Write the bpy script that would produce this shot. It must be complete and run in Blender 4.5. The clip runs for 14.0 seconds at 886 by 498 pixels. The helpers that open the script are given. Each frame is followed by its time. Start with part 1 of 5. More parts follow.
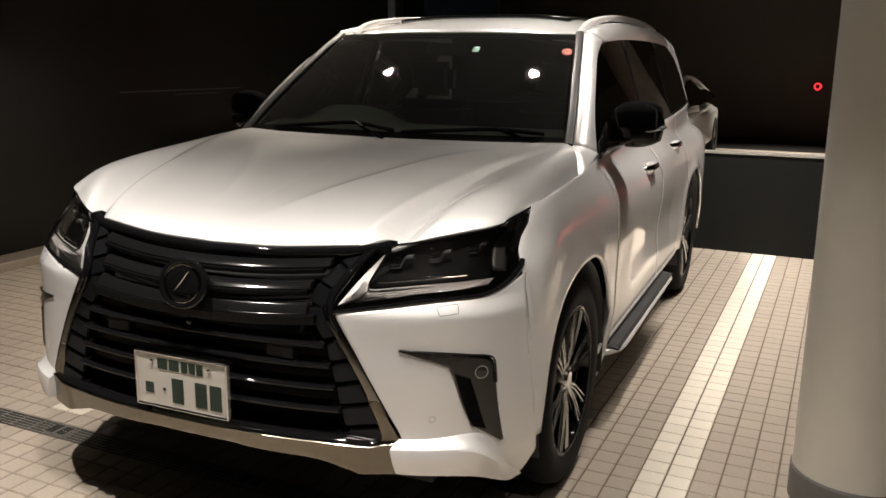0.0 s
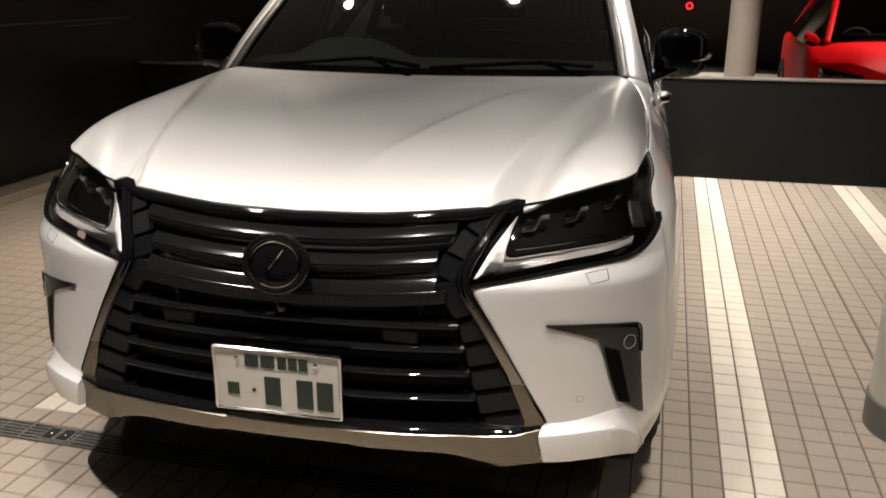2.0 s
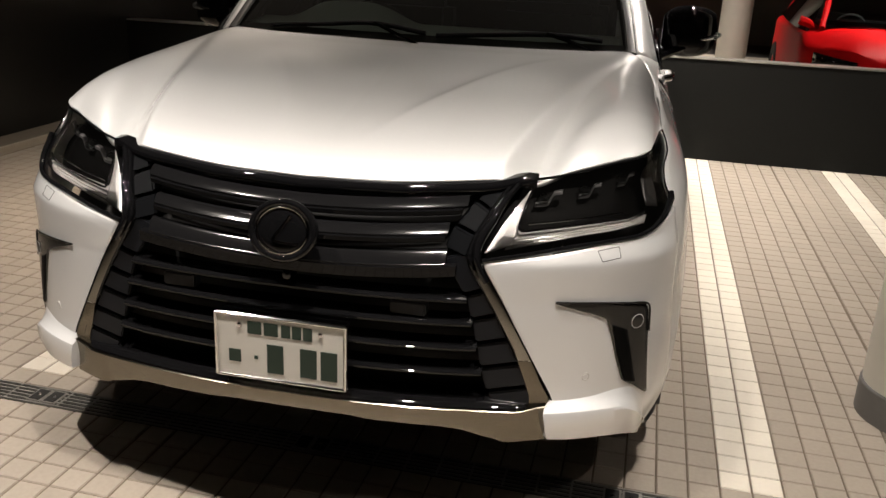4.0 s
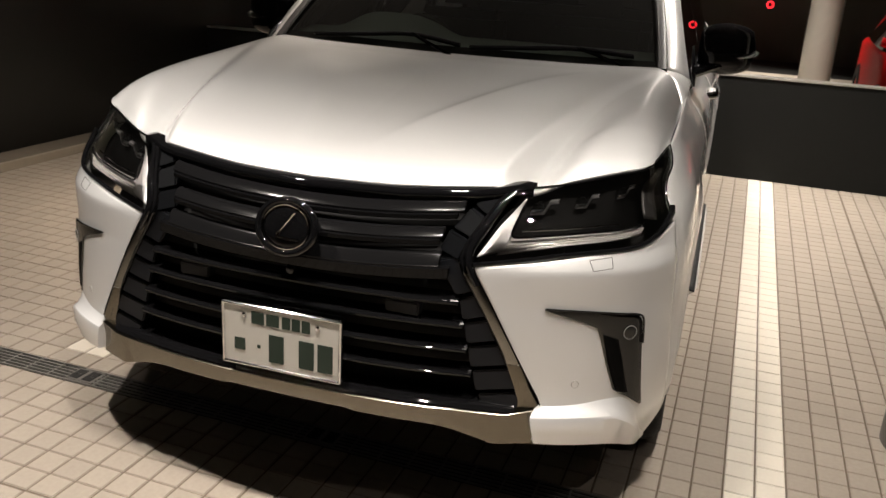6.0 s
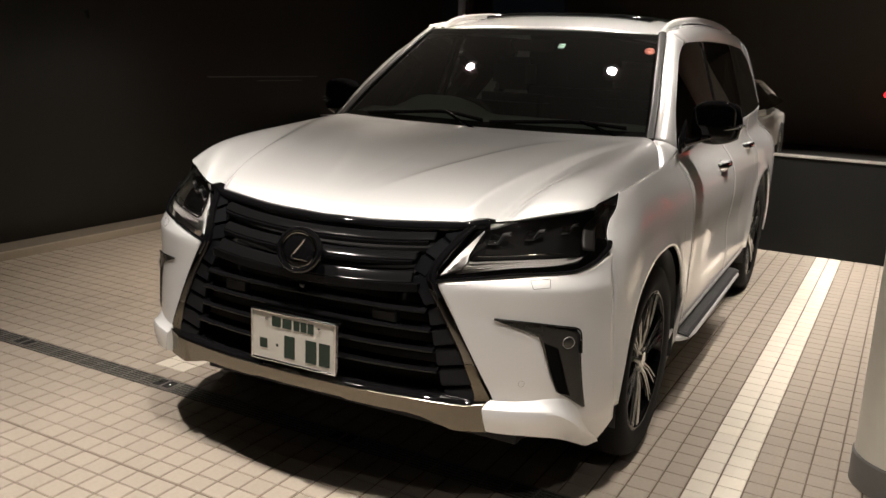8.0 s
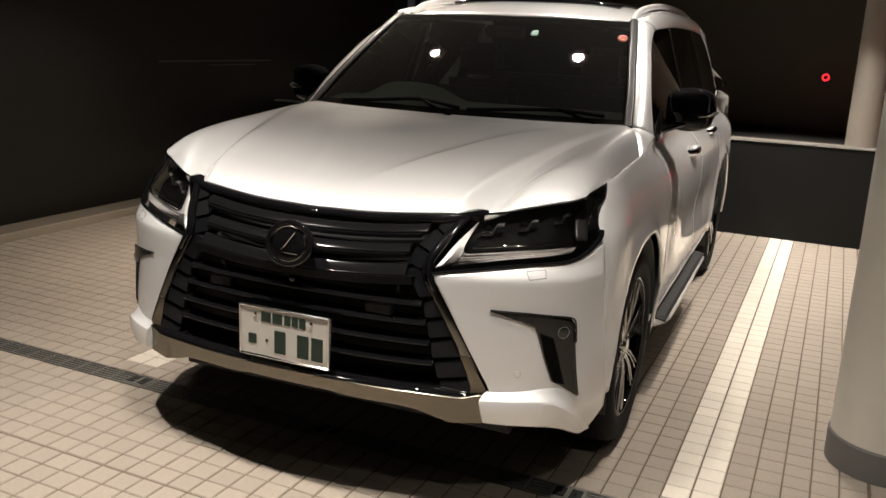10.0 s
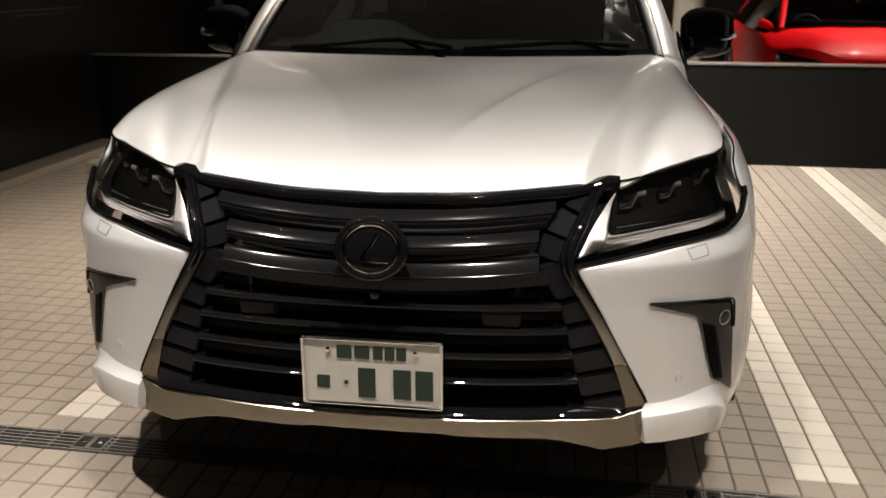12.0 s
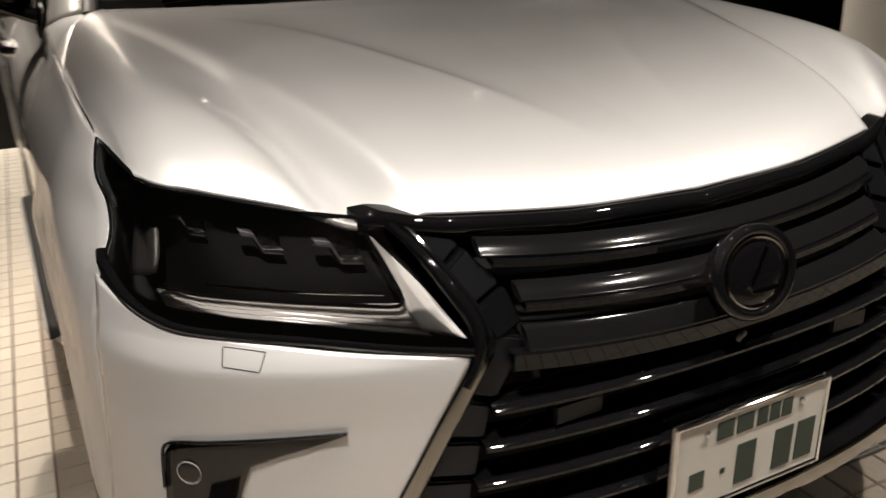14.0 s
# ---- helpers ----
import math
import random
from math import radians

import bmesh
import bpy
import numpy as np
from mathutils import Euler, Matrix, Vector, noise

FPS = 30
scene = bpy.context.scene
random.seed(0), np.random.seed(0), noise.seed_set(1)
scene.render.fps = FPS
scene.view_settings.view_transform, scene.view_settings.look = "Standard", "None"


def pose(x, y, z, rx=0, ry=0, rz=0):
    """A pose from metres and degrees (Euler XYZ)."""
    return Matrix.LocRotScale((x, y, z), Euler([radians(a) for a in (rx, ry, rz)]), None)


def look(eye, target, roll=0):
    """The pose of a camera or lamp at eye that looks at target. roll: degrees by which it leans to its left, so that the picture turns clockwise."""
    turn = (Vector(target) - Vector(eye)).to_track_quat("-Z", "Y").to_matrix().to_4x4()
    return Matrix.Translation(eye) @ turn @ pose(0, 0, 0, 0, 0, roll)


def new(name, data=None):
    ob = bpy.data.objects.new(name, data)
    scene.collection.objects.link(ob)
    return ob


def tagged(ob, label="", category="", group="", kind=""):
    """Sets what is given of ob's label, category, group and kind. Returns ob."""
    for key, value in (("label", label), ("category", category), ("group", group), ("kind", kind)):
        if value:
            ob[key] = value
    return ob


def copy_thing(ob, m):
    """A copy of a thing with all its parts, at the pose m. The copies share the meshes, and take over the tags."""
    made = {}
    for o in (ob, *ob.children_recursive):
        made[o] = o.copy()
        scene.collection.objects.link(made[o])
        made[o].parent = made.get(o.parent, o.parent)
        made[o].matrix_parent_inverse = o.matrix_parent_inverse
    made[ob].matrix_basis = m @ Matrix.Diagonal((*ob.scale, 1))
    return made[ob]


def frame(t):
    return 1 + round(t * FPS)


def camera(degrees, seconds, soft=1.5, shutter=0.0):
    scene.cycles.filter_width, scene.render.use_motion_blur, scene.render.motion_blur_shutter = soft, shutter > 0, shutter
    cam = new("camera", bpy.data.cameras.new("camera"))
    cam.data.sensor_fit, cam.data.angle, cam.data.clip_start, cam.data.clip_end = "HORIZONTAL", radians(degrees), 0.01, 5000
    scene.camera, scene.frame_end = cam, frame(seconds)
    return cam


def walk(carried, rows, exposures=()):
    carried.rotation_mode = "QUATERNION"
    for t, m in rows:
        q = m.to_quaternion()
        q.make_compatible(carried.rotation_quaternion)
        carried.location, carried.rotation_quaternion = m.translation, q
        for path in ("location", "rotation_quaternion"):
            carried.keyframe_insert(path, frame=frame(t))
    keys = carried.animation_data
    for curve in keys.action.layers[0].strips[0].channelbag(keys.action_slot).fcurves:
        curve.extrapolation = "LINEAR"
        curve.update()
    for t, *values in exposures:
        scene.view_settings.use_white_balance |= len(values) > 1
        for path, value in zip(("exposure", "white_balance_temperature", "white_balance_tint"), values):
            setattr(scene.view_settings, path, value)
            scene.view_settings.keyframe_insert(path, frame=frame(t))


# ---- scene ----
cam = camera(55.1, 14.0, shutter=0.4)
PATH = [
    (0, (1.65, -1.877, 1.483), (0.876, -0.085, 1.047), 0.6),
    (0.5, (1.471, -1.868, 1.469), (0.731, -0.061, 1.037), 0.6),
    (1, (1.26, -1.812, 1.482), (0.57, 0.012, 1.038), -1.0),
    (1.5, (1.07, -1.798, 1.483), (0.528, 0.069, 1.015), -0.6),
    (2, (0.835, -1.789, 1.49), (0.407, 0.07, 0.89), 0.1),
    (2.5, (0.77, -1.782, 1.486), (0.365, 0.064, 0.832), 1.3),
    (5, (0.749, -1.771, 1.475), (0.376, 0.079, 0.813), 2.9),
    (5.5, (0.805, -1.774, 1.482), (0.39, 0.07, 0.827), 3.7),
    (6, (0.973, -1.787, 1.485), (0.413, 0.022, 0.844), 3.4),
    (6.5, (1.169, -1.863, 1.481), (0.5, -0.088, 0.846), 2.2),
    (7, (1.268, -1.991, 1.466), (0.581, -0.221, 0.841), 3.5),
    (7.5, (1.379, -2.102, 1.484), (0.647, -0.321, 0.944), 4.0),
    (8, (1.618, -2.149, 1.473), (0.74, -0.409, 1.024), 2.4),
    (8.5, (1.75, -2.2, 1.476), (0.811, -0.494, 1.022), 2.4),
    (8.7, (1.735, -2.196, 1.482), (0.811, -0.484, 1.019), 2.5),
    (10.8, (1.2, -2.195, 1.492), (0.552, -0.374, 1.002), 1.8),
    (11, (1.118, -2.151, 1.477), (0.491, -0.318, 0.979), 1.5),
    (11.5, (0.772, -1.947, 1.466), (0.271, -0.081, 0.95), 0.1),
    (12, (0.415, -1.804, 1.436), (0.159, 0.083, 0.824), 0.0),
    (12.5, (0.022, -1.626, 1.443), (0.001, 0.252, 0.755), 0.8),
    (13, (-0.376, -1.374, 1.428), (-0.227, 0.505, 0.757), 1.4),
    (13.5, (-0.693, -1.137, 1.408), (-0.263, 0.687, 0.709), -1.0),
    (14, (-0.987, -0.828, 1.367), (-0.138, 0.826, 0.627), -1.3),
]
walk(cam, [(t, look(eye, target, roll)) for t, eye, target, roll in PATH], [(0.0, 0.0), (13.2, 0.0), (14.0, -0.2)])

# ---- world and lamps ----
WORLD = bpy.data.worlds.new("night")
scene.world = WORLD
WORLD.use_nodes = True
WORLD.node_tree.nodes["Background"].inputs[0].default_value = (0.75, 0.85, 1.0, 1)
WORLD.node_tree.nodes["Background"].inputs[1].default_value = 0.055
LAMP_WATTS = 24.2
CEILING = 2.92
# recessed downlights: place x, place y, share of the power, and a share of amber in the lamps on the left
# rows at y -0.38 and 2.27 follow reflections; the others are added unseen
DOWNLIGHTS = [
    (-1.12, -0.38, 0.9), (0.14, -0.38, 0.72), (1.25, -0.38, 0.7), (2.3, -1.0, 0.3),
    (-2.6, 2.2, 0.5, 1.0), (-1.12, 2.27, 0.95, 0.8), (0.14, 2.27, 0.3), (1.27, 2.27, 0.72), (1.55, 3.3, 0.42),
    (-1.6, 4.85, 1.1, 0.4), (0.0, 4.75, 1.0), (1.4, 4.75, 1.2), (3.4, 4.75, 0.55),
    (3.4, 7.2, 1.7), (1.4, 9.6, 0.75), (1.0, 12.6, 2.6), (-2.0, 8.0, 0.4),
]
PLACE = pose(0, 0, 0, 0, 0, -1.575)


# ---- materials ----
def material(name, colour, rough=0.5, metal=0.0, coat=0.0, grain=0.0, scale=40.0, bump=0.0, spec=0.5, emit=None, strength=0.0, island=0.0, piece=0.0, stain=0.0, stain_scale=1.5):
    """A surface with colour grain at two scales, bump, and variation from piece to piece."""
    m = bpy.data.materials.new(name)
    m.use_nodes = True
    nt = m.node_tree
    b = nt.nodes["Principled BSDF"]
    b.inputs["Base Color"].default_value = (*colour, 1)
    b.inputs["Roughness"].default_value = rough
    b.inputs["Metallic"].default_value = metal
    b.inputs["Coat Weight"].default_value = coat
    b.inputs["Coat Roughness"].default_value = 0.03
    b.inputs["Specular IOR Level"].default_value = spec
    if emit:
        b.inputs["Emission Color"].default_value = (*emit, 1)
        b.inputs["Emission Strength"].default_value = strength
    co = nt.nodes.new("ShaderNodeTexCoord")
    last = None

    def mixed(fac_socket, low, high):
        nonlocal last
        r = nt.nodes.new("ShaderNodeMapRange")
        r.inputs[3].default_value, r.inputs[4].default_value = low, high
        nt.links.new(fac_socket, r.inputs[0])
        k = nt.nodes.new("ShaderNodeMix")
        k.data_type, k.blend_type = "RGBA", "MULTIPLY"
        k.inputs[0].default_value = 1
        if last:
            nt.links.new(last, k.inputs[6])
        else:
            k.inputs[6].default_value = (*colour, 1)
        nt.links.new(r.outputs[0], k.inputs[7])
        last = k.outputs[2]

    if grain or bump:
        n = nt.nodes.new("ShaderNodeTexNoise")
        n.inputs["Scale"].default_value, n.inputs["Detail"].default_value = scale, 4
        nt.links.new(co.outputs["Object"], n.inputs["Vector"])
        if grain:
            mixed(n.outputs["Fac"], 1 - grain, 1 + grain)
        if bump:
            bp = nt.nodes.new("ShaderNodeBump")
            bp.inputs["Strength"].default_value, bp.inputs["Distance"].default_value = bump, 0.01
            nt.links.new(n.outputs["Fac"], bp.inputs["Height"])
            nt.links.new(bp.outputs[0], b.inputs["Normal"])
    if stain:
        n2 = nt.nodes.new("ShaderNodeTexNoise")
        n2.inputs["Scale"].default_value, n2.inputs["Detail"].default_value = stain_scale, 6
        nt.links.new(co.outputs["Object"], n2.inputs["Vector"])
        mixed(n2.outputs["Fac"], 1 - stain, 1 + stain)
        rr = nt.nodes.new("ShaderNodeMapRange")
        rr.inputs[3].default_value, rr.inputs[4].default_value = max(0.02, rough - 0.15), min(1, rough + 0.15)
        nt.links.new(n2.outputs["Fac"], rr.inputs[0])
        nt.links.new(rr.outputs[0], b.inputs["Roughness"])
    if island:
        g = nt.nodes.new("ShaderNodeNewGeometry")
        mixed(g.outputs["Random Per Island"], 1 - island, 1 + island)
    if piece:
        g = nt.nodes.new("ShaderNodeObjectInfo")
        mixed(g.outputs["Random"], 1 - piece, 1 + piece)
    if last:
        nt.links.new(last, b.inputs["Base Color"])
    return m


def pane(name, tint, ior=1.5, gloss_rough=0.0, veil=0.0):
    """Thin glass: what lies behind shows tinted, under a pale veil that stands in for haze, with a Fresnel reflection
    on top.
    """
    m = bpy.data.materials.new(name)
    m.use_nodes = True
    nt = m.node_tree
    nt.nodes.remove(nt.nodes["Principled BSDF"])
    tr, gl, fr, mx = (nt.nodes.new(k) for k in ("ShaderNodeBsdfTransparent", "ShaderNodeBsdfGlossy", "ShaderNodeFresnel", "ShaderNodeMixShader"))
    tr.inputs[0].default_value = (*tint, 1)
    gl.inputs["Roughness"].default_value = gloss_rough
    fr.inputs[0].default_value = ior
    nt.links.new(fr.outputs[0], mx.inputs[0])
    df, film = nt.nodes.new("ShaderNodeBsdfDiffuse"), nt.nodes.new("ShaderNodeMixShader")
    df.inputs[0].default_value = (0.7, 0.68, 0.64, 1)
    film.inputs[0].default_value = veil
    nt.links.new(tr.outputs[0], film.inputs[1])
    nt.links.new(df.outputs[0], film.inputs[2])
    nt.links.new(film.outputs[0], mx.inputs[1])
    nt.links.new(gl.outputs[0], mx.inputs[2])
    nt.links.new(mx.outputs[0], nt.nodes["Material Output"].inputs[0])
    return m


def pearl(name, colour):
    """Pearl paint: a fine metallic flake under clear coat."""
    m = material(name, colour, rough=0.385, coat=1.0, grain=0.015, scale=900.0)
    nt = m.node_tree
    b = nt.nodes["Principled BSDF"]
    b.inputs["Metallic"].default_value = 0.40
    b.inputs["Coat Roughness"].default_value = 0.02
    return m


PAINT = pearl("pearl_paint", (0.855, 0.86, 0.86))
GLOSS_BLACK = material("gloss_black", (0.005, 0.005, 0.0055), rough=0.025)
SATIN_BLACK = material("satin_black", (0.006, 0.006, 0.008), rough=0.3, grain=0.15, scale=300, bump=0.05)
BLOCK_DARK = material("block_dark", (0.003, 0.0034, 0.0042), rough=0.5, spec=0.03, grain=0.1, scale=120)
BLOCK_GREY = material("block_grey", (0.009, 0.010, 0.0125), rough=0.36, spec=0.3, grain=0.1, scale=120)
SLAT_GREY = material("slat_grey", (0.007, 0.007, 0.0075), rough=0.10, spec=0.36, grain=0.08, scale=80)
TRIM_GREY = material("trim_grey", (0.035, 0.034, 0.033), rough=0.4, grain=0.1, scale=200)
DARK_PLASTIC = material("dark_plastic", (0.012, 0.012, 0.012), rough=0.6, grain=0.2, scale=200, bump=0.1)
# near-black colour that puts the shade of deep cavities into the surface
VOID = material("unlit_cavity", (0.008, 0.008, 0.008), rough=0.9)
SMOKE_CHROME = material("smoked_chrome", (0.40, 0.388, 0.37), rough=0.07, metal=1.0)
BLADE_CHROME = material("blade_chrome", (0.36, 0.345, 0.315), rough=0.11, metal=1.0, grain=0.05, scale=40)
HOOK_SILVER = material("hook_silver", (0.68, 0.675, 0.67), rough=0.34, metal=0.15, grain=0.04, scale=120)
SLOT_BLACK = material("slot_black", (0.0015, 0.0015, 0.0015), rough=0.6, spec=0.08)
CHAMPAGNE = material("champagne_chrome", (0.19, 0.172, 0.140), rough=0.22, metal=1.0, grain=0.06, scale=25)
CHROME = material("chrome", (0.75, 0.75, 0.76), rough=0.07, metal=1.0)
SILVER = material("machined_silver", (0.62, 0.61, 0.59), rough=0.25, metal=1.0, grain=0.06, scale=120)
PROJECTOR = material("projector_grey", (0.20, 0.20, 0.205), rough=0.3, metal=0.4, grain=0.08, scale=150)
REFLECTOR = material("lamp_reflector", (0.80, 0.79, 0.78), rough=0.22, metal=0.25, grain=0.05, scale=200)
SENSOR_GREY = material("sensor_grey", (0.45, 0.44, 0.42), rough=0.4)
FOG_GREY = material("fog_surround_grey", (0.075, 0.073, 0.069), rough=0.25, metal=0.7, grain=0.10, scale=60)
RUBBER = material("tyre_rubber", (0.006, 0.006, 0.006), rough=0.75, spec=0.2, grain=0.25, scale=90, bump=0.15)
TREAD = material("step_tread", (0.025, 0.025, 0.026), rough=0.65, grain=0.3, scale=250, bump=0.3)
# pale diffuse veil in the glass lifts its darks like a weak reflection
SHIELD = pane("windshield_glass", (0.74, 0.79, 0.77), veil=0.016)
FAR_GLASS = pane("far_windshield_glass", (0.22, 0.24, 0.24))
PRIVACY = pane("side_glass", (0.035, 0.038, 0.038))
SMOKED = pane("smoked_lens", (0.84, 0.83, 0.82), veil=0.0015)
LENS_CLEAR = pane("clear_lens", (0.8, 0.82, 0.82))
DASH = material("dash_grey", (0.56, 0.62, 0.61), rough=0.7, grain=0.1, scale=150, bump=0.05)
SEAT = material("seat_leather", (0.055, 0.055, 0.053), rough=0.5, grain=0.2, scale=60, bump=0.1)
PLATE_WHITE = material("plate_white", (0.66, 0.645, 0.595), rough=0.35, grain=0.03, scale=50)
PLATE_GREEN = material("plate_green", (0.016, 0.035, 0.024), rough=0.5)
TILE = material("floor_tile", (0.372, 0.326, 0.272), rough=0.42, grain=0.12, scale=70, bump=0.08, island=0.045, stain=0.10, stain_scale=1.1)
TILE_ONE = material("floor_tile_single", (0.372, 0.326, 0.272), rough=0.42, grain=0.12, scale=70, bump=0.08, piece=0.045, stain=0.10, stain_scale=1.1)
TILE_LINE = material("line_tile", (0.74, 0.69, 0.60), rough=0.42, grain=0.06, scale=70, bump=0.06, island=0.05, stain=0.06)
TILE_LINE_ONE = material("line_tile_single", (0.74, 0.69, 0.60), rough=0.42, grain=0.06, scale=70, bump=0.06, piece=0.05, stain=0.06)
GROUT = material("grout", (0.158, 0.125, 0.094), rough=0.9, grain=0.25, scale=60, stain=0.2)
STEEL = material("grate_steel", (0.30, 0.29, 0.27), rough=0.45, metal=0.6, grain=0.2, scale=60)
WALL_BLACK = material("wall_black", (0.0150, 0.0147, 0.0132), rough=0.36, spec=0.32, grain=0.05, scale=20, stain=0.04, stain_scale=2.0)
PARAPET_GREY = material("parapet_grey", (0.0105, 0.0110, 0.0103), rough=0.7, spec=0.2, grain=0.08, scale=30, stain=0.12)
FAR_WALL = material("far_wall_dark", (0.11, 0.099, 0.082), rough=0.8, grain=0.05, scale=6, stain=0.1)
CEILING_PAINT = material("ceiling_dark", (0.03, 0.029, 0.028), rough=0.8, grain=0.05, scale=8)
STREAK_GREY = material("streak_grey", (0.11, 0.107, 0.10), rough=0.45, grain=0.2, scale=15, stain=0.3)
CURB_CREAM = material("curb_cream", (0.46, 0.405, 0.325), rough=0.6, grain=0.08, scale=40, stain=0.12)
CURB_DULL = material("curb_top_dull", (0.20, 0.172, 0.138), rough=0.75, grain=0.15, scale=30, stain=0.2)
COLUMN_PAINT = material("column_paint", (0.74, 0.71, 0.635), rough=0.5, grain=0.04, scale=12, bump=0.03, stain=0.06)
COLUMN_BASE = material("column_base_grey", (0.16, 0.155, 0.15), rough=0.55, grain=0.08, scale=40)
FAR_DARK = material("far_floor_dark", (0.035, 0.033, 0.03), rough=0.8, grain=0.1, scale=10, stain=0.2)
FAR_FLOOR = material("far_floor", (0.5, 0.44, 0.36), rough=0.6, grain=0.06, scale=10, stain=0.1)
CONCRETE_STOP = material("wheel_stop_paint", (0.55, 0.52, 0.44), rough=0.6, grain=0.1, scale=40)
YELLOW = material("yellow_mark", (0.75, 0.55, 0.06), rough=0.5)
ALU = material("cap_aluminium", (0.74, 0.72, 0.68), rough=0.33, metal=0.82, grain=0.06, scale=30)
RED_PAINT = material("red_paint", (0.62, 0.004, 0.006), rough=0.5, coat=0.12, spec=0.06, grain=0.02, scale=300)
WHITE_PAINT = material("white_paint", (0.7, 0.68, 0.63), rough=0.3, coat=1.0)
DARK_PAINT = material("dark_paint", (0.006, 0.006, 0.007), rough=0.12, spec=0.3)
LAMP_GLOW = material("lamp_glow", (0.9, 0.85, 0.75), emit=(1.0, 0.86, 0.66), strength=180.0)
RED_GLOW = material("red_ring_glow", (0.3, 0.0, 0.0), emit=(1.0, 0.02, 0.03), strength=3.2)
GREEN_STICKER = material("green_sticker", (0.45, 0.72, 0.62), rough=0.5)
RED_STICKER = material("red_sticker", (0.55, 0.16, 0.11), rough=0.5)
BLUE_PANEL = material("blue_panel", (0.03, 0.045, 0.06), rough=0.4, grain=0.1, scale=5)
BROWN_PANEL = material("brown_panel", (0.045, 0.04, 0.03), rough=0.6, grain=0.15, scale=6)
WHITE_POST = material("white_post", (0.6, 0.62, 0.65), rough=0.5)


# ---- mesh helpers ----
def mesh_object(name, verts, faces, mat, parent=None, label="", smooth=True, thick=0.0, angle=32):
    me = bpy.data.meshes.new(name)
    me.from_pydata([tuple(v) for v in verts], [], faces)
    me.materials.append(mat)
    if smooth:
        me.shade_smooth()
        me.set_sharp_from_angle(angle=radians(angle))
    me.update()
    ob = new(name, me)
    if parent:
        ob.parent = parent
    if label:
        ob["label"] = label
    if thick:
        s = ob.modifiers.new("thickness", "SOLIDIFY")
        s.thickness, s.offset = thick, -1
    return ob


def part(name, bm, mat, parent, label="", smooth=True, angle=32):
    me = bpy.data.meshes.new(name)
    bmesh.ops.recalc_face_normals(bm, faces=bm.faces)
    bm.to_mesh(me)
    bm.free()
    me.materials.append(mat)
    if smooth:
        me.shade_smooth()
        me.set_sharp_from_angle(angle=radians(angle))
    ob = new(name, me)
    if parent:
        ob.parent = parent
    if label:
        ob["label"] = label
    return ob


def box(bm, lo, hi, bevel=0.0):
    made = bmesh.ops.create_cube(bm, size=1)["verts"]
    for v in made:
        v.co = Vector([lo[i] + (v.co[i] + 0.5) * (hi[i] - lo[i]) for i in range(3)])
    if bevel:
        es = {e for v in made for e in v.link_edges}
        bmesh.ops.bevel(bm, geom=list(es), offset=bevel, segments=2, affect="EDGES")


def box_part(name, lo, hi, mat, parent, label="", bevel=0.004):
    bm = bmesh.new()
    box(bm, lo, hi, bevel)
    return part(name, bm, mat, parent, label)


def table(tab, z):
    """Straight interpolation in a short table."""
    if z <= tab[0][0]:
        return tab[0][1]
    for (a, p), (b, q) in zip(tab, tab[1:]):
        if z <= b:
            return p + (q - p) * (z - a) / (b - a)
    return tab[-1][1]


def curve(tab, z):
    """Smooth interpolation through a short table, with no overshoot."""
    n = len(tab)
    if z <= tab[0][0]:
        return tab[0][1]
    if z >= tab[-1][0]:
        return tab[-1][1]
    step = [(tab[i + 1][1] - tab[i][1]) / (tab[i + 1][0] - tab[i][0]) for i in range(n - 1)]

    def slope(i):
        if i == 0 or i == n - 1:
            return step[0 if i == 0 else -1]
        a, b = step[i - 1], step[i]
        return 2 * a * b / (a + b) if a * b > 0 else 0.0

    i = max(k for k in range(n - 1) if tab[k][0] <= z)
    w = tab[i + 1][0] - tab[i][0]
    t = (z - tab[i][0]) / w
    return ((1 + 2 * t) * (1 - t) ** 2 * tab[i][1] + t * (1 - t) ** 2 * w * slope(i) + t * t * (3 - 2 * t) * tab[i + 1][1] - t * t * (1 - t) * w * slope(i + 1))


def soft(tab, z, r=0.013):
    """The same table with its corners eased."""
    return sum(table(tab, z + d * r) * w for d, w in ((-2, 1), (-1, 2), (0, 3), (1, 2), (2, 1))) / 9


def along(points, f, smooth=True):
    """A point at fraction f (by length) of a line through the points, rounded."""
    pts = [Vector(p) for p in points]
    if len(pts) == 1:
        return pts[0]
    seg = [max(1e-9, (b - a).length) for a, b in zip(pts, pts[1:])]
    d = f * sum(seg)
    for i, s in enumerate(seg):
        if d <= s or i == len(seg) - 1:
            t = min(1, d / s)
            a, b = pts[i], pts[i + 1]
            if not smooth or len(pts) == 2:
                return a.lerp(b, t)
            p = pts[i - 1] if i else a - (b - a)
            q = pts[i + 2] if i + 2 < len(pts) else b + (b - a)
            return 0.5 * (2 * a + (b - p) * t + (2 * p - 5 * a + 4 * b - q) * t * t + (3 * a - p - 3 * b + q) * t ** 3)
        d -= s


def sheet(rows, flip=False, closed=False):
    """Verts and faces of a grid of points."""
    n = len(rows[0])
    verts = [p for r in rows for p in r]
    faces = []
    for i in range(len(rows) - 1):
        for j in range(n if closed else n - 1):
            a, b = i * n + j, i * n + (j + 1) % n
            f = (a, a + n, b + n, b)
            faces.append(f[::-1] if flip else f)
    return verts, faces


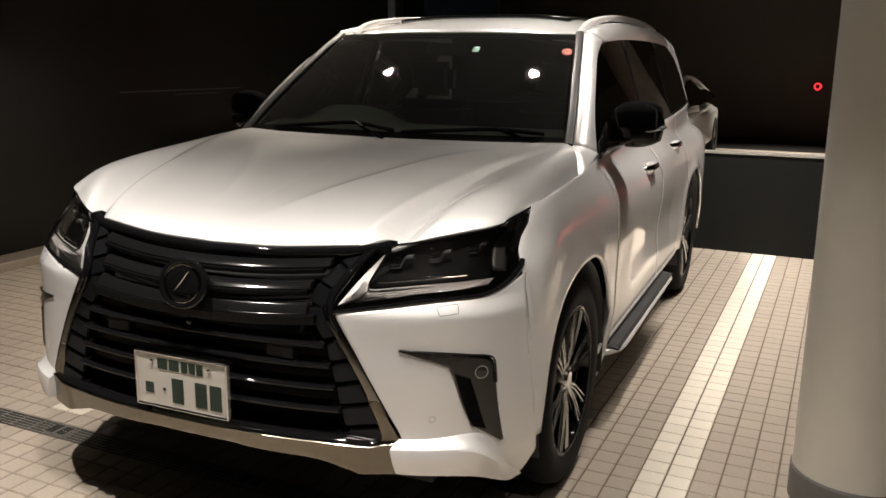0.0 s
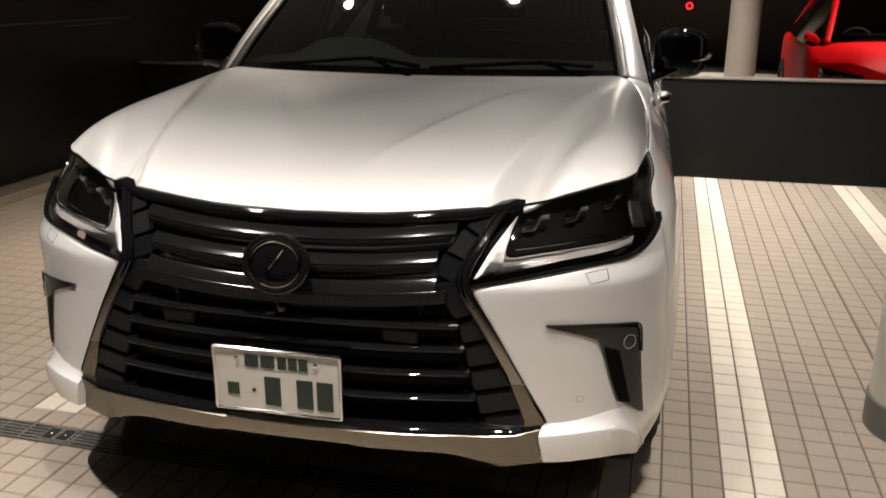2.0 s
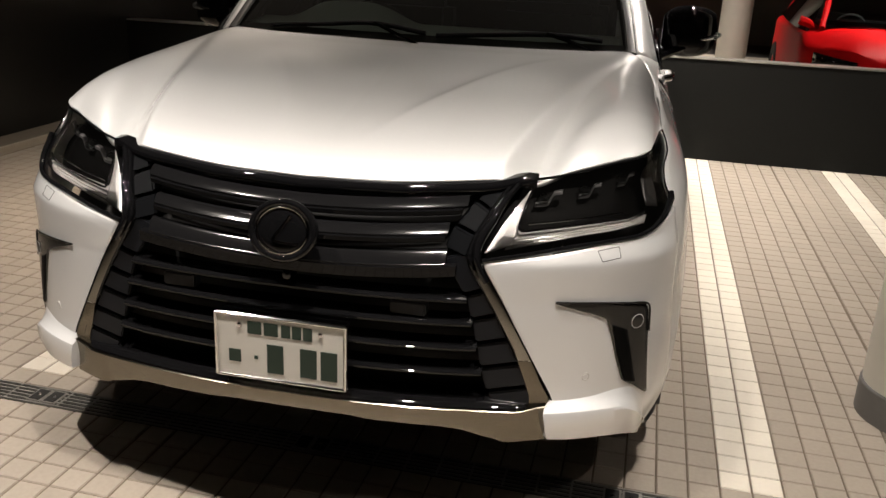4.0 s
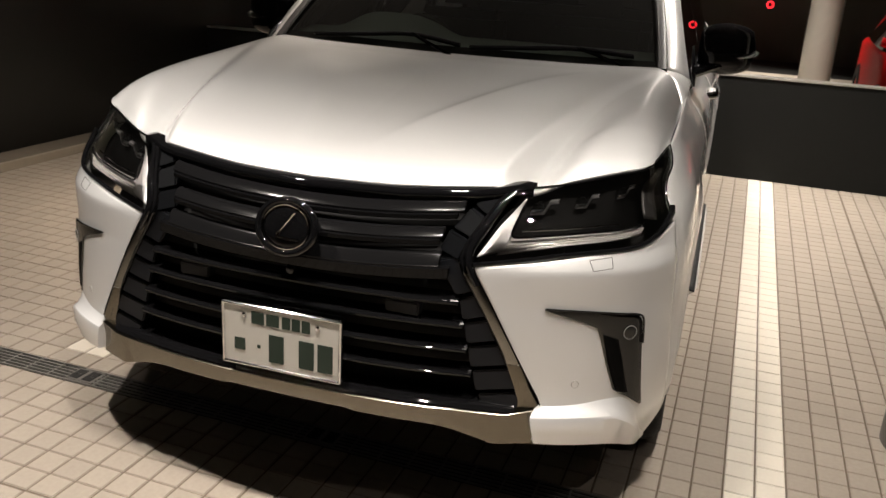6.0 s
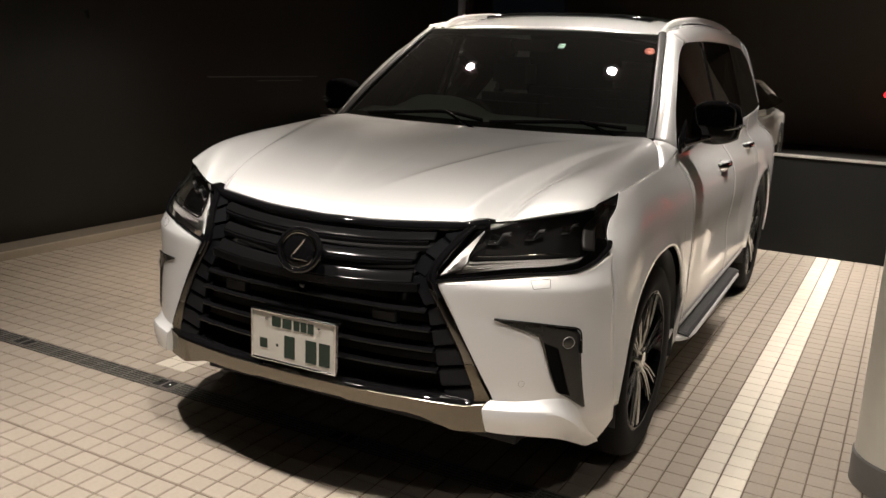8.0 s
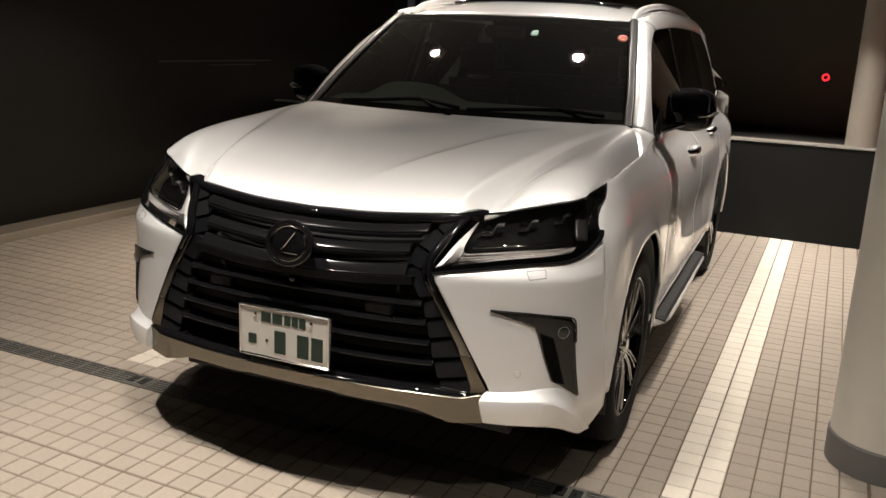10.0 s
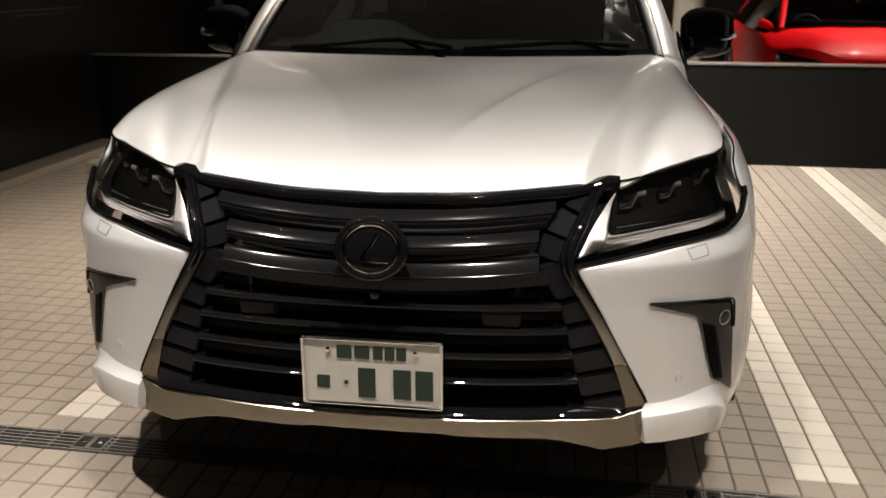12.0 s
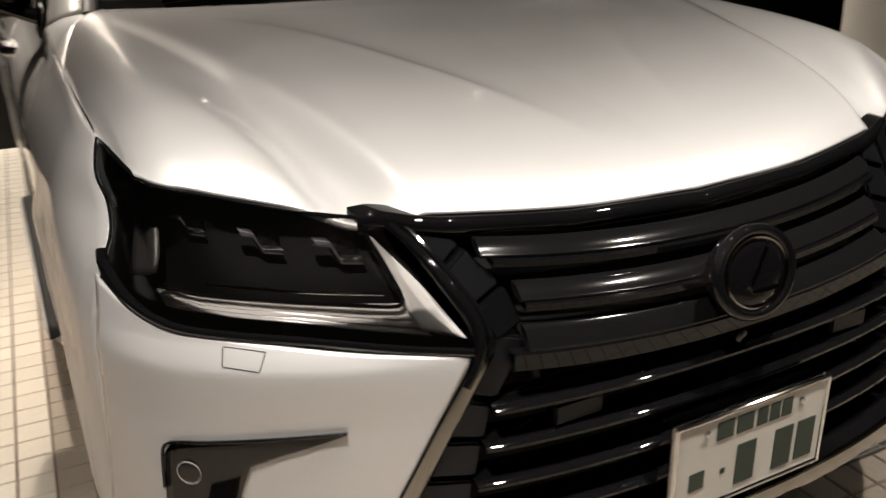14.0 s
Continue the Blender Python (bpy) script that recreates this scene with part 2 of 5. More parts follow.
def strip(name, fn, lo, hi, mat, parent, label="", nu=24, nv=8, side=1, thick=0.006, smooth=True, flip=False, shape=None):
    """A panel on the surface fn between the lines lo and hi (in fn's own two coordinates)."""
    rows = []
    for i in range(nu + 1):
        a, b = along(lo, i / nu, smooth), along(hi, i / nu, smooth)
        row = []
        for j in range(nv + 1):
            p = Vector(fn(*a.lerp(b, j / nv)))
            if shape:
                p = p + Vector(shape(i / nu, j / nv))
            row.append((side * p.x, p.y, p.z))
        rows.append(row)
    v, f = sheet(rows, flip=(side < 0) != flip)
    return mesh_object(name, v, f, mat, parent, label, thick=thick)


def ribbon(name, lines, mat, parent, label="", side=1, thick=0.006, nu=24, flip=False, smooth=True):
    """A panel through several lines in space, each a list of points."""
    rows = []
    for i in range(nu + 1):
        rows.append([(side * p.x, p.y, p.z) for p in (along(l, i / nu, smooth) for l in lines)])
    v, f = sheet(rows, flip=(side < 0) != flip)
    return mesh_object(name, v, f, mat, parent, label, thick=thick)


def tube(name, points, r, mat, parent, label="", n=8, steps=24, side=1, flat=1.0, smooth=True):
    """A bar of round (or flattened) section along a rounded line."""
    pts = [along(points, i / steps, smooth) for i in range(steps + 1)]
    rows = []
    for i, p in enumerate(pts):
        d = (pts[min(i + 1, steps)] - pts[max(i - 1, 0)]).normalized()
        u = d.cross(Vector((0, 0, 1)))
        u = u.normalized() if u.length > 1e-4 else Vector((1, 0, 0))
        w = u.cross(d)
        k = r if not callable(r) else r(i / steps)
        rows.append([tuple(Vector((side, 1, 1)) * (p + k * (math.cos(a) * u + flat * math.sin(a) * w))) for a in (2 * math.pi * j / n for j in range(n))])
    v, f = sheet(rows, closed=True, flip=side < 0)
    f = f + [tuple(range(n))[::-1] if side > 0 else tuple(range(n)), tuple(len(v) - n + j for j in range(n)) if side > 0 else tuple(len(v) - n + j for j in range(n))[::-1]]
    return mesh_object(name, v, f, mat, parent, label)


def lathe(bm, profile, n=40, axis="z", centre=(0, 0, 0), closed=False):
    """Turns a profile of (radius, height) round an axis."""
    rings = []
    for r, h in profile:
        ring = []
        for i in range(n):
            a = 2 * math.pi * i / n
            c = {"z": (r * math.cos(a), r * math.sin(a), h), "x": (h, r * math.cos(a), r * math.sin(a)), "y": (r * math.cos(a), h, r * math.sin(a))}[axis]
            ring.append(bm.verts.new(Vector(centre) + Vector(c)))
        rings.append(ring)
    pairs = list(zip(rings, rings[1:])) + ([(rings[-1], rings[0])] if closed else [])
    for a, b in pairs:
        for i in range(n):
            bm.faces.new((a[i], a[(i + 1) % n], b[(i + 1) % n], b[i]))
    if not closed:
        bm.faces.new(rings[0])
        bm.faces.new(rings[-1])


def thing(name, label, category, group="", kind="", at=None):
    ob = new(name)
    ob.empty_display_size = 0.1
    if at is not None:
        ob.matrix_world = at
    return tagged(ob, label, category, group, kind)


# ---- the building ----
PITCH = 0.0933
LINE_IN, LINE_END, DRAIN_A, DRAIN_B, GAP_Y = 1.150, 0.564, 0.362, 0.470, -0.205
WALL_Y, LEFT_X, WALL_X = 5.19, -3.53, -3.79


def slab(name, lo, hi, mat, label, category, at=PLACE, bevel=0.0):
    bm = bmesh.new()
    box(bm, lo, hi, bevel)
    ob = part(name, bm, mat, None, smooth=False)
    ob.matrix_world = at
    return tagged(ob, label, category, kind="structure")


floor = slab("floor", (WALL_X, -7.0, -0.2), (8.0, WALL_Y + 0.2, -0.004), GROUT, "tiled parking floor with dark brown joints", "floor")
slab("far_floor_1", (-9.0, WALL_Y + 0.2, -0.2), (12.0, 13.9, -0.003), FAR_FLOOR, "pale concrete floor beyond the low wall", "floor")
# floor colour turns near-black from y 13.9 on
slab("far_floor_2", (-9.0, 13.9, -0.2), (12.0, 16.4, -0.006), FAR_DARK, "near-black floor beyond the pale concrete floor", "floor")
slab("wall_west", (WALL_X - 0.25, -7.0, -0.1), (WALL_X, 7.75, CEILING), WALL_BLACK, "black satin painted parking wall", "wall")
# curb in two tones: dull brown-grey top, paler cream front edge
slab("curb_west", (WALL_X + 0.001, -7.0, -0.1), (LEFT_X - 0.024, WALL_Y - 0.003, 0.048), CURB_DULL, "low dull brown-grey curb along the black wall", "curb", bevel=0.004)
slab("curb_edge", (LEFT_X - 0.023, -7.0, -0.1), (LEFT_X, WALL_Y - 0.003, 0.051), CURB_CREAM, "cream front edge of the low curb", "curb", bevel=0.004)
# thin pale strips paint in the reflected streaks on the satin wall
slab("trim_guard_1", (WALL_X - 0.003, 3.55, 1.181), (WALL_X + 0.003, 5.13, 1.191), STREAK_GREY, "thin pale painted reflection streak on the black wall", "trim")
slab("trim_guard_2", (WALL_X - 0.003, 4.2, 1.145), (WALL_X + 0.003, 4.87, 1.152), STREAK_GREY, "short pale painted reflection streak on the black wall", "trim")
parapet = slab("wall_parapet", (WALL_X, WALL_Y, -0.1), (8.0, WALL_Y + 0.14, 0.775), PARAPET_GREY, "low dark grey wall behind the parked car", "wall")
slab("trim", (WALL_X, WALL_Y - 0.006, 0.778), (8.0, WALL_Y + 0.146, 0.790), ALU, "thin brushed metal cap on the low wall", "trim", bevel=0.003)
slab("wall_north", (-9.0, 16.4, -0.1), (12.0, 16.6, CEILING), FAR_WALL, "far black wall of the parking hall", "wall")
slab("wall_east", (8.0, -7.0, -0.1), (8.2, 16.4, CEILING), WALL_BLACK, "dark side wall of the parking hall", "wall")
slab("wall_south", (-4.0, -7.2, -0.1), (8.2, -7.0, CEILING), WALL_BLACK, "dark wall across the driveway", "wall")
slab("wall_far_west", (-9.2, WALL_Y + 0.6, -0.1), (-9.0, 16.4, CEILING), FAR_WALL, "dark side wall of the far bays", "wall")
slab("ceiling", (-9.2, -7.2, CEILING + 0.012), (8.2, 16.6, CEILING + 0.15), CEILING_PAINT, "dark painted concrete ceiling", "ceiling")


def column(x, y, r, base_r, label):
    ob = thing("column", label, "column", group="round columns", kind="structure", at=PLACE @ pose(x, y, 0))
    bm = bmesh.new()
    lathe(bm, [(r, 0.1), (r, CEILING + 0.01)], n=64)
    part("shaft", bm, COLUMN_PAINT, ob)
    bm = bmesh.new()
    lathe(bm, [(base_r, 0.0), (base_r, 0.112), (base_r - 0.004, 0.118), (r - 0.002, 0.12)], n=64)
    part("base_collar", bm, COLUMN_BASE, ob, "dark grey rubber collar")


column(1.855, 1.215, 0.196, 0.203, "round cream painted column with a grey base collar")
column(1.86, 10.9, 0.205, 0.212, "round cream painted column beyond the low wall")


def downlight(x, y, share, amber=0.0):
    ob = thing("downlight", "small round recessed ceiling downlight, lit, mirrored or added unseen", "ceiling light", group="ceiling downlights", at=PLACE @ pose(x, y, CEILING))
    # unseen baffle added, deeper at the rear to keep lamp spots off the hood
    deep = 0.010 if y < 1.0 else 0.050
    bm = bmesh.new()
    lathe(bm, [(0.044, 0.005), (0.044, -deep), (0.068, -deep), (0.075, 0.005 - deep), (0.075, 0.010)], n=24, closed=True)
    part("ring", bm, WHITE_POST, ob)
    bm = bmesh.new()
    lathe(bm, [(0.030, 0.002), (0.037, 0.004 - deep), (0.037, -deep - 0.0005), (0.0435, -deep - 0.0005), (0.0435, 0.002)], n=24, closed=True)
    part("baffle", bm, DARK_PLASTIC, ob, "black anti-glare baffle")
    bm = bmesh.new()
    bmesh.ops.create_circle(bm, cap_ends=True, segments=24, radius=0.029)
    part("lens", bm, LAMP_GLOW, ob, smooth=False)
    data = bpy.data.lights.new("downlight_beam", "AREA")
    data.shape, data.size = "DISK", 0.074
    data.energy, data.color, data.spread = LAMP_WATTS * share, (1.0, 0.905 - 0.055 * amber, 0.815 - 0.11 * amber), radians(86)
    lamp = new("downlight_beam", data)
    lamp.matrix_world = PLACE @ pose(x, y, CEILING - deep - 0.004)


for lamp_row in DOWNLIGHTS:
    downlight(*lamp_row)

# far things beyond the low wall
ring = thing("ring_light", "glowing red ring light on the far wall", "wall light", at=pose(1.64, 15.9, 1.055))
bm = bmesh.new()
lathe(bm, [(0.056 + 0.012 * math.cos(a), 0.012 * math.sin(a)) for a in (math.pi * k / 4 for k in range(8))], n=24, axis="y", closed=True)
part("tube", bm, RED_GLOW, ring)
bm = bmesh.new()
lathe(bm, [(0.03, 0.02), (0.03, 0.07), (0.06, 0.07), (0.06, 0.5)], n=16, axis="y")
part("socket", bm, DARK_PLASTIC, ring)
slab("far_panel_1", (-9.0, 11.0, 0.0), (-5.1, 11.15, CEILING), BROWN_PANEL, "dull brown partition panel in the far bays", "partition")
slab("far_panel_2", (-4.65, 11.0, 0.0), (-3.4, 11.15, CEILING), BLUE_PANEL, "dark blue glass partition panel in the far bays", "partition")
slab("far_post_1", (-4.55, 9.6, 0.0), (-4.47, 9.68, CEILING), WHITE_POST, "slim white post beyond the low wall", "post")


def wheel_stop(x, y):
    ob = thing("wheel_stop", "cream concrete wheel stop with two yellow reflectors", "wheel stop", group="wheel stops", at=PLACE @ pose(x, y, 0))
    v, f = sheet([[(s * 0.29, -0.07, 0), (s * 0.29, -0.05, 0.085), (s * 0.288, -0.035, 0.1), (s * 0.288, 0.035, 0.1), (s * 0.29, 0.05, 0.085), (s * 0.29, 0.07, 0)] for s in (-1, 1)])
    f += [(0, 1, 2, 3, 4, 5), (11, 10, 9, 8, 7, 6)]
    mesh_object("block", v, f, CONCRETE_STOP, ob, smooth=False)
    for mx in (-0.235, 0.235):
        box_part("yellow_mark", (mx - 0.032, -0.034, 0.0985), (mx + 0.032, -0.004, 0.104), YELLOW, ob, "yellow reflector", bevel=0.002)
    return ob


first_stop = wheel_stop(-1.99, 4.08)
for sx in (-2.95, 2.92, 3.88):
    copy_thing(first_stop, PLACE @ pose(sx, 4.08 + (0.12 if sx > 0 else 0), 0))

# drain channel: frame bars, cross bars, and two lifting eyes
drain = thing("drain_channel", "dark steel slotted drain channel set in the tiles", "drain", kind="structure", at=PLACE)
# shallow near-black slab stands in for the unlit depth under the bars
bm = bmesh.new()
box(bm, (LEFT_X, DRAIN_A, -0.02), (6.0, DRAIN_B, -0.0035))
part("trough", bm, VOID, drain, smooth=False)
for k in range(6):
    y0 = DRAIN_A + 0.004 + k * (DRAIN_B - DRAIN_A - 0.014) / 5
    bm = bmesh.new()
    box(bm, (LEFT_X, y0, -0.0035), (6.0, y0 + 0.006, 0.002))
    part("rail", bm, STEEL, drain, smooth=False)
bm = bmesh.new()
for k in range(-37, 60):
    box(bm, (k * 0.1 + 0.018, DRAIN_A + 0.004, -0.0034), (k * 0.1 + 0.024, DRAIN_B - 0.004, 0.001))
tagged(part("cross_bars", bm, STEEL, drain, smooth=False), kind="stuff")
for k in range(-4, 7):
    for e in (-0.028, 0.028):
        cx = -0.09 + k * 0.957 + e
        bm = bmesh.new()
        box(bm, (cx - 0.0265, DRAIN_A + 0.015, -0.003), (cx + 0.0265, DRAIN_B - 0.015, 0.0026), 0.001)
        eye = part("lifting_plate", bm, STEEL, drain)
        bm = bmesh.new()
        box(bm, (cx - 0.020, DRAIN_A + 0.022, -0.002), (cx + 0.020, DRAIN_B - 0.022, 0.0045), 0.001)
        part("plate_inlay", bm, DARK_PLASTIC, eye)
        bm = bmesh.new()
        lathe(bm, [(0.006, 0.003), (0.008, 0.0045), (0.004, 0.006)], n=10, centre=(cx, (DRAIN_A + DRAIN_B) / 2, 0))
        part("bolt", bm, SILVER, eye)


# ---- the white car: its surfaces ----
NOSE = ((0.22, 0.05), (0.34, 0.01), (0.45, 0.02), (0.65, 0.032), (0.784, 0.044), (0.87, 0.09), (0.96, 0.18), (1.0, 0.214), (1.03, 0.237), (1.05, 0.27), (1.1, 0.42))
WIDE = ((0.22, 0.92), (0.35, 0.952), (0.5, 0.963), (0.8, 0.965), (0.9, 0.958), (0.95, 0.945), (1.0, 0.923), (1.036, 0.894), (1.047, 0.880), (1.058, 0.869), (1.07, 0.867), (1.12, 0.868))
HOUSE = ((1.10, 0.872), (1.3, 0.802), (1.5, 0.736), (1.6, 0.706), (1.66, 0.668))
CORNER = 0.55
HUB_F, HUB_R, HUB_Z, ARCH = 0.926, 3.775, 0.372, 0.436
TAIL = 4.93


def bend(z):
    """How square the front corners are at a height."""
    k = min(1, max(0, (z - 0.95) / 0.075))
    return 2.4 + 0.4 * k * k * (3 - 2 * k)


def across(x, z):
    """Front-surface coordinates (turn, height) of the place at half-width x."""
    return (math.asin(min(1, max(0, x) / soft(WIDE, z)) ** (bend(z) / 2)), z)


def back(y, z):
    """Front-surface coordinates of the place at depth y on the flank."""
    t = (y - soft(NOSE, z)) / CORNER
    return (math.acos(max(0, 1 - t) ** (bend(z) / 2)) if t < 1 else math.pi / 2 + (t - 1) * CORNER, z)


def nose(turn, z, out=0.0):
    w, y0 = soft(WIDE, z), soft(NOSE, z)
    if turn <= math.pi / 2:
        x, y = w * max(0, math.sin(turn)) ** (2 / bend(z)), y0 + CORNER * (1 - max(0, math.cos(turn)) ** (2 / bend(z)))
    else:
        x, y = w, y0 + CORNER + turn - math.pi / 2
    return (x + out * math.sin(min(turn, math.pi / 2)), y - out * math.cos(min(turn, math.pi / 2)), z)


def front_y(x, z):
    return nose(*across(abs(x), z))[1]


def flare(y, z):
    return sum(0.016 * math.exp(-((math.hypot(y - hub, z - HUB_Z) - ARCH) / 0.055) ** 2) for hub in (HUB_F, HUB_R))


def fold(turn, z):
    """How far the bumper's fold under the headlight stands out."""
    k = min(1, max(0, (1.45 - turn) / 0.35)) * min(1, max(0, (turn - 0.42) / 0.2))
    return 0.0085 * k * max(0, 1 - (z - 0.783) / 0.042 if z > 0.783 else 1 - (0.783 - z) / 0.095)


def bumper(turn, z):
    x, y, z = nose(turn, z, fold(turn, z))
    return (x + flare(y, z), y, z)


def flank(y, z):
    """The side of the body, with flared arches and a tapering tail."""
    t = (y - soft(NOSE, z)) / CORNER
    x = soft(WIDE, z) * ((1 - max(0, 1 - t) ** bend(z)) ** (1 / bend(z)) if t < 1 else 1)
    x += flare(y, z)
    if 1.6 < y < 3.3:
        x -= 0.020 * math.exp(-((z - 0.62) / 0.13) ** 2) * min(1, (y - 1.6) / 0.3, (3.3 - y) / 0.3)
    if y > 3.2 and z > 0.95:
        k = min(1, (z - 0.95) / 0.2)
        x *= 1 - 0.075 * k * k * (3 - 2 * k) * ((y - 3.2) / 1.4) ** 2
    if y > 4.1:
        x *= 1 - 0.10 * ((y - 4.1) / (TAIL - 4.1)) ** 2.5
    return (x, y, z)


def house(y, z):
    x = soft(HOUSE, z)
    if y > 3.4:
        x *= 1 - 0.09 * ((y - 3.4) / 1.4) ** 2
    return (x, y, z)


EDGE = ((0.0, 0.165), (0.25, 0.178), (0.446, 0.215), (0.558, 0.250), (0.621, 0.284), (0.699, 0.333), (0.77, 0.386), (0.805, 0.406), (0.828, 0.430), (0.842, 0.466), (0.854, 0.55), (0.865, 0.645))
EDGE_Z = ((0.0, 0.936), (0.25, 0.943), (0.446, 0.957), (0.558, 0.965), (0.621, 0.972), (0.699, 0.986), (0.77, 1.000), (0.805, 1.007), (0.828, 1.014), (0.842, 1.022), (0.854, 1.033), (0.865, 1.0445))
RISE_MID = ((0.0, 0.0), (0.04, 0.030), (0.09, 0.053), (0.15, 0.072), (0.30, 0.105), (0.55, 0.147), (0.85, 0.186), (1.18, 0.224))
RISE_OUT = ((0.0, 0.0), (0.05, 0.041), (0.11, 0.074), (0.2, 0.100), (0.47, 0.137), (1.0, 0.172), (1.2, 0.182))
# lines of the hood: valley beside the dome (inner and outer edge), edge of the middle channel
VALLEY_IN = ((0.15, 0.455), (0.2, 0.468), (0.30, 0.496), (0.47, 0.541), (0.6, 0.572), (0.75, 0.604), (0.97, 0.655), (1.2, 0.715), (1.45, 0.76))
VALLEY_OUT = ((0.15, 0.545), (0.25, 0.564), (0.32, 0.577), (0.48, 0.599), (0.6, 0.622), (0.75, 0.650), (0.97, 0.70), (1.2, 0.755), (1.45, 0.80))
VALLEY_DEEP = ((0.0, 0.015), (0.015, 0.030), (0.04, 0.042), (0.09, 0.048), (0.16, 0.046), (0.30, 0.031), (0.5, 0.014), (0.8, 0.005), (1.1, 0.0))
CHANNEL = ((0.25, 0.082), (0.30, 0.102), (0.44, 0.152), (0.58, 0.201), (0.71, 0.255), (0.82, 0.310), (1.0, 0.42), (1.2, 0.56))
CHANNEL_DEEP = ((0.27, 0.0), (0.45, 0.007), (0.62, 0.012), (0.78, 0.012), (0.95, 0.006), (1.2, 0.0))


def ease(v, r):
    """v above nought, nought below, with a small rounding."""
    return 0.5 * (v + math.sqrt(v * v + r * r)) - 0.5 * r * math.exp(-(v / (4 * r)) ** 2)


def hood_at(x, y):
    x = abs(x)
    d = max(0, y - curve(EDGE, x))
    k = min(1, max(0, (x - 0.42) / 0.30))
    k = k * k * (3 - 2 * k)
    rise = curve(RISE_MID, d) * (1 - k) + curve(RISE_OUT, d) * k
    if x > 0.62:
        rise *= max(0, 1 - ((x - 0.62) / 0.246) ** 5.0)
        rise += 0.04 * min(d, 0.3) * ((x - 0.62) / 0.246) ** 5.0
    z = curve(EDGE_Z, x) + rise
    k = min(1, max(0, (y - 0.70) / 0.60))
    k = k * k * (3 - 2 * k)
    flat = 1.158 + 0.008 * (x / 0.75) ** 2 - 0.055 * max(0, 1.335 - y) - (0.178 * ((x - 0.70) / 0.19) ** 3.8 if x > 0.70 else 0)
    z = z * (1 - k) + flat * k
    inner, outer = curve(VALLEY_IN, y), curve(VALLEY_OUT, y)
    u = ease(x - inner, 0.003 + 0.016 * min(1, d / 0.6)) / (outer - inner)
    wide = 0.045 + 0.06 * min(1, d / 0.5)
    z -= curve(VALLEY_DEEP, d) * (u * (1.5 - 0.5 * u * u * u) / (1.5 - 0.5) if u < 1 else math.exp(-((x - outer) / wide) ** 2))
    z -= curve(CHANNEL_DEEP, y) * (1 - math.exp(-ease(curve(CHANNEL, y) - x, 0.008) / 0.045))
    return (x, y, z)


ROOF_Z = ((1.90, 1.585), (2.0, 1.616), (2.1, 1.643), (2.3, 1.682), (2.6, 1.714), (3.1, 1.73), (3.9, 1.712), (4.4, 1.675), (4.65, 1.62))


def roof_at(x, y):
    return (x, y, soft(ROOF_Z, y, 0.06) - 0.075 * (abs(x) / 0.68) ** 3.2)


def arch_top(y, low):
    for hub in (HUB_F, HUB_R):
        if abs(y - hub) < ARCH:
            return max(low, HUB_Z + (ARCH ** 2.4 - abs(y - hub) ** 2.4) ** (1 / 2.4))
    return low


LIP_TOP = ((0.632, 0.436), (0.66, 0.428), (0.70, 0.427), (0.76, 0.429), (0.81, 0.434), (0.845, 0.432), (0.87, 0.412), (0.89, 0.372), (0.908, 0.262))
LIP_MID = ((0.632, 0.411), (0.70, 0.407), (0.76, 0.404), (0.813, 0.398), (0.845, 0.378), (0.868, 0.352), (0.89, 0.306), (0.908, 0.240))
LIP_LOW = ((0.632, 0.338), (0.68, 0.331), (0.75, 0.322), (0.81, 0.308), (0.84, 0.290), (0.864, 0.262), (0.89, 0.228), (0.908, 0.224))

LIP_START = (0.018, 0.018, 0.008, -0.004, -0.012, -0.013, -0.006, 0.002, 0.005, 0.005)

car = thing("suv", "pearl white luxury off-road car with black grille, parked", "car", at=pose(0, 0, 0))

# ---- hood, fenders, bumper ----
lo = [(x, y) for x, y in EDGE]
hi = [(0, 1.335), (0.22, 1.34), (0.42, 1.355), (0.54, 1.37), (0.6, 1.38), (0.66, 1.392), (0.72, 1.405), (0.765, 1.40), (0.815, 1.33), (0.866, 1.20)]
rows = []
for i in range(-190, 191):
    a, b = along(lo, abs(i) / 190), along(hi, abs(i) / 190)
    rows.append([(math.copysign(1, i) * p[0], p[1], p[2]) for p in (hood_at(*a.lerp(b, (j / 84) ** 1.35)) for j in range(85))])
v, f = sheet(rows)
hood = mesh_object("hood", v, f, PAINT, car, "pearl white hood with raised creases", thick=0.012, angle=50)

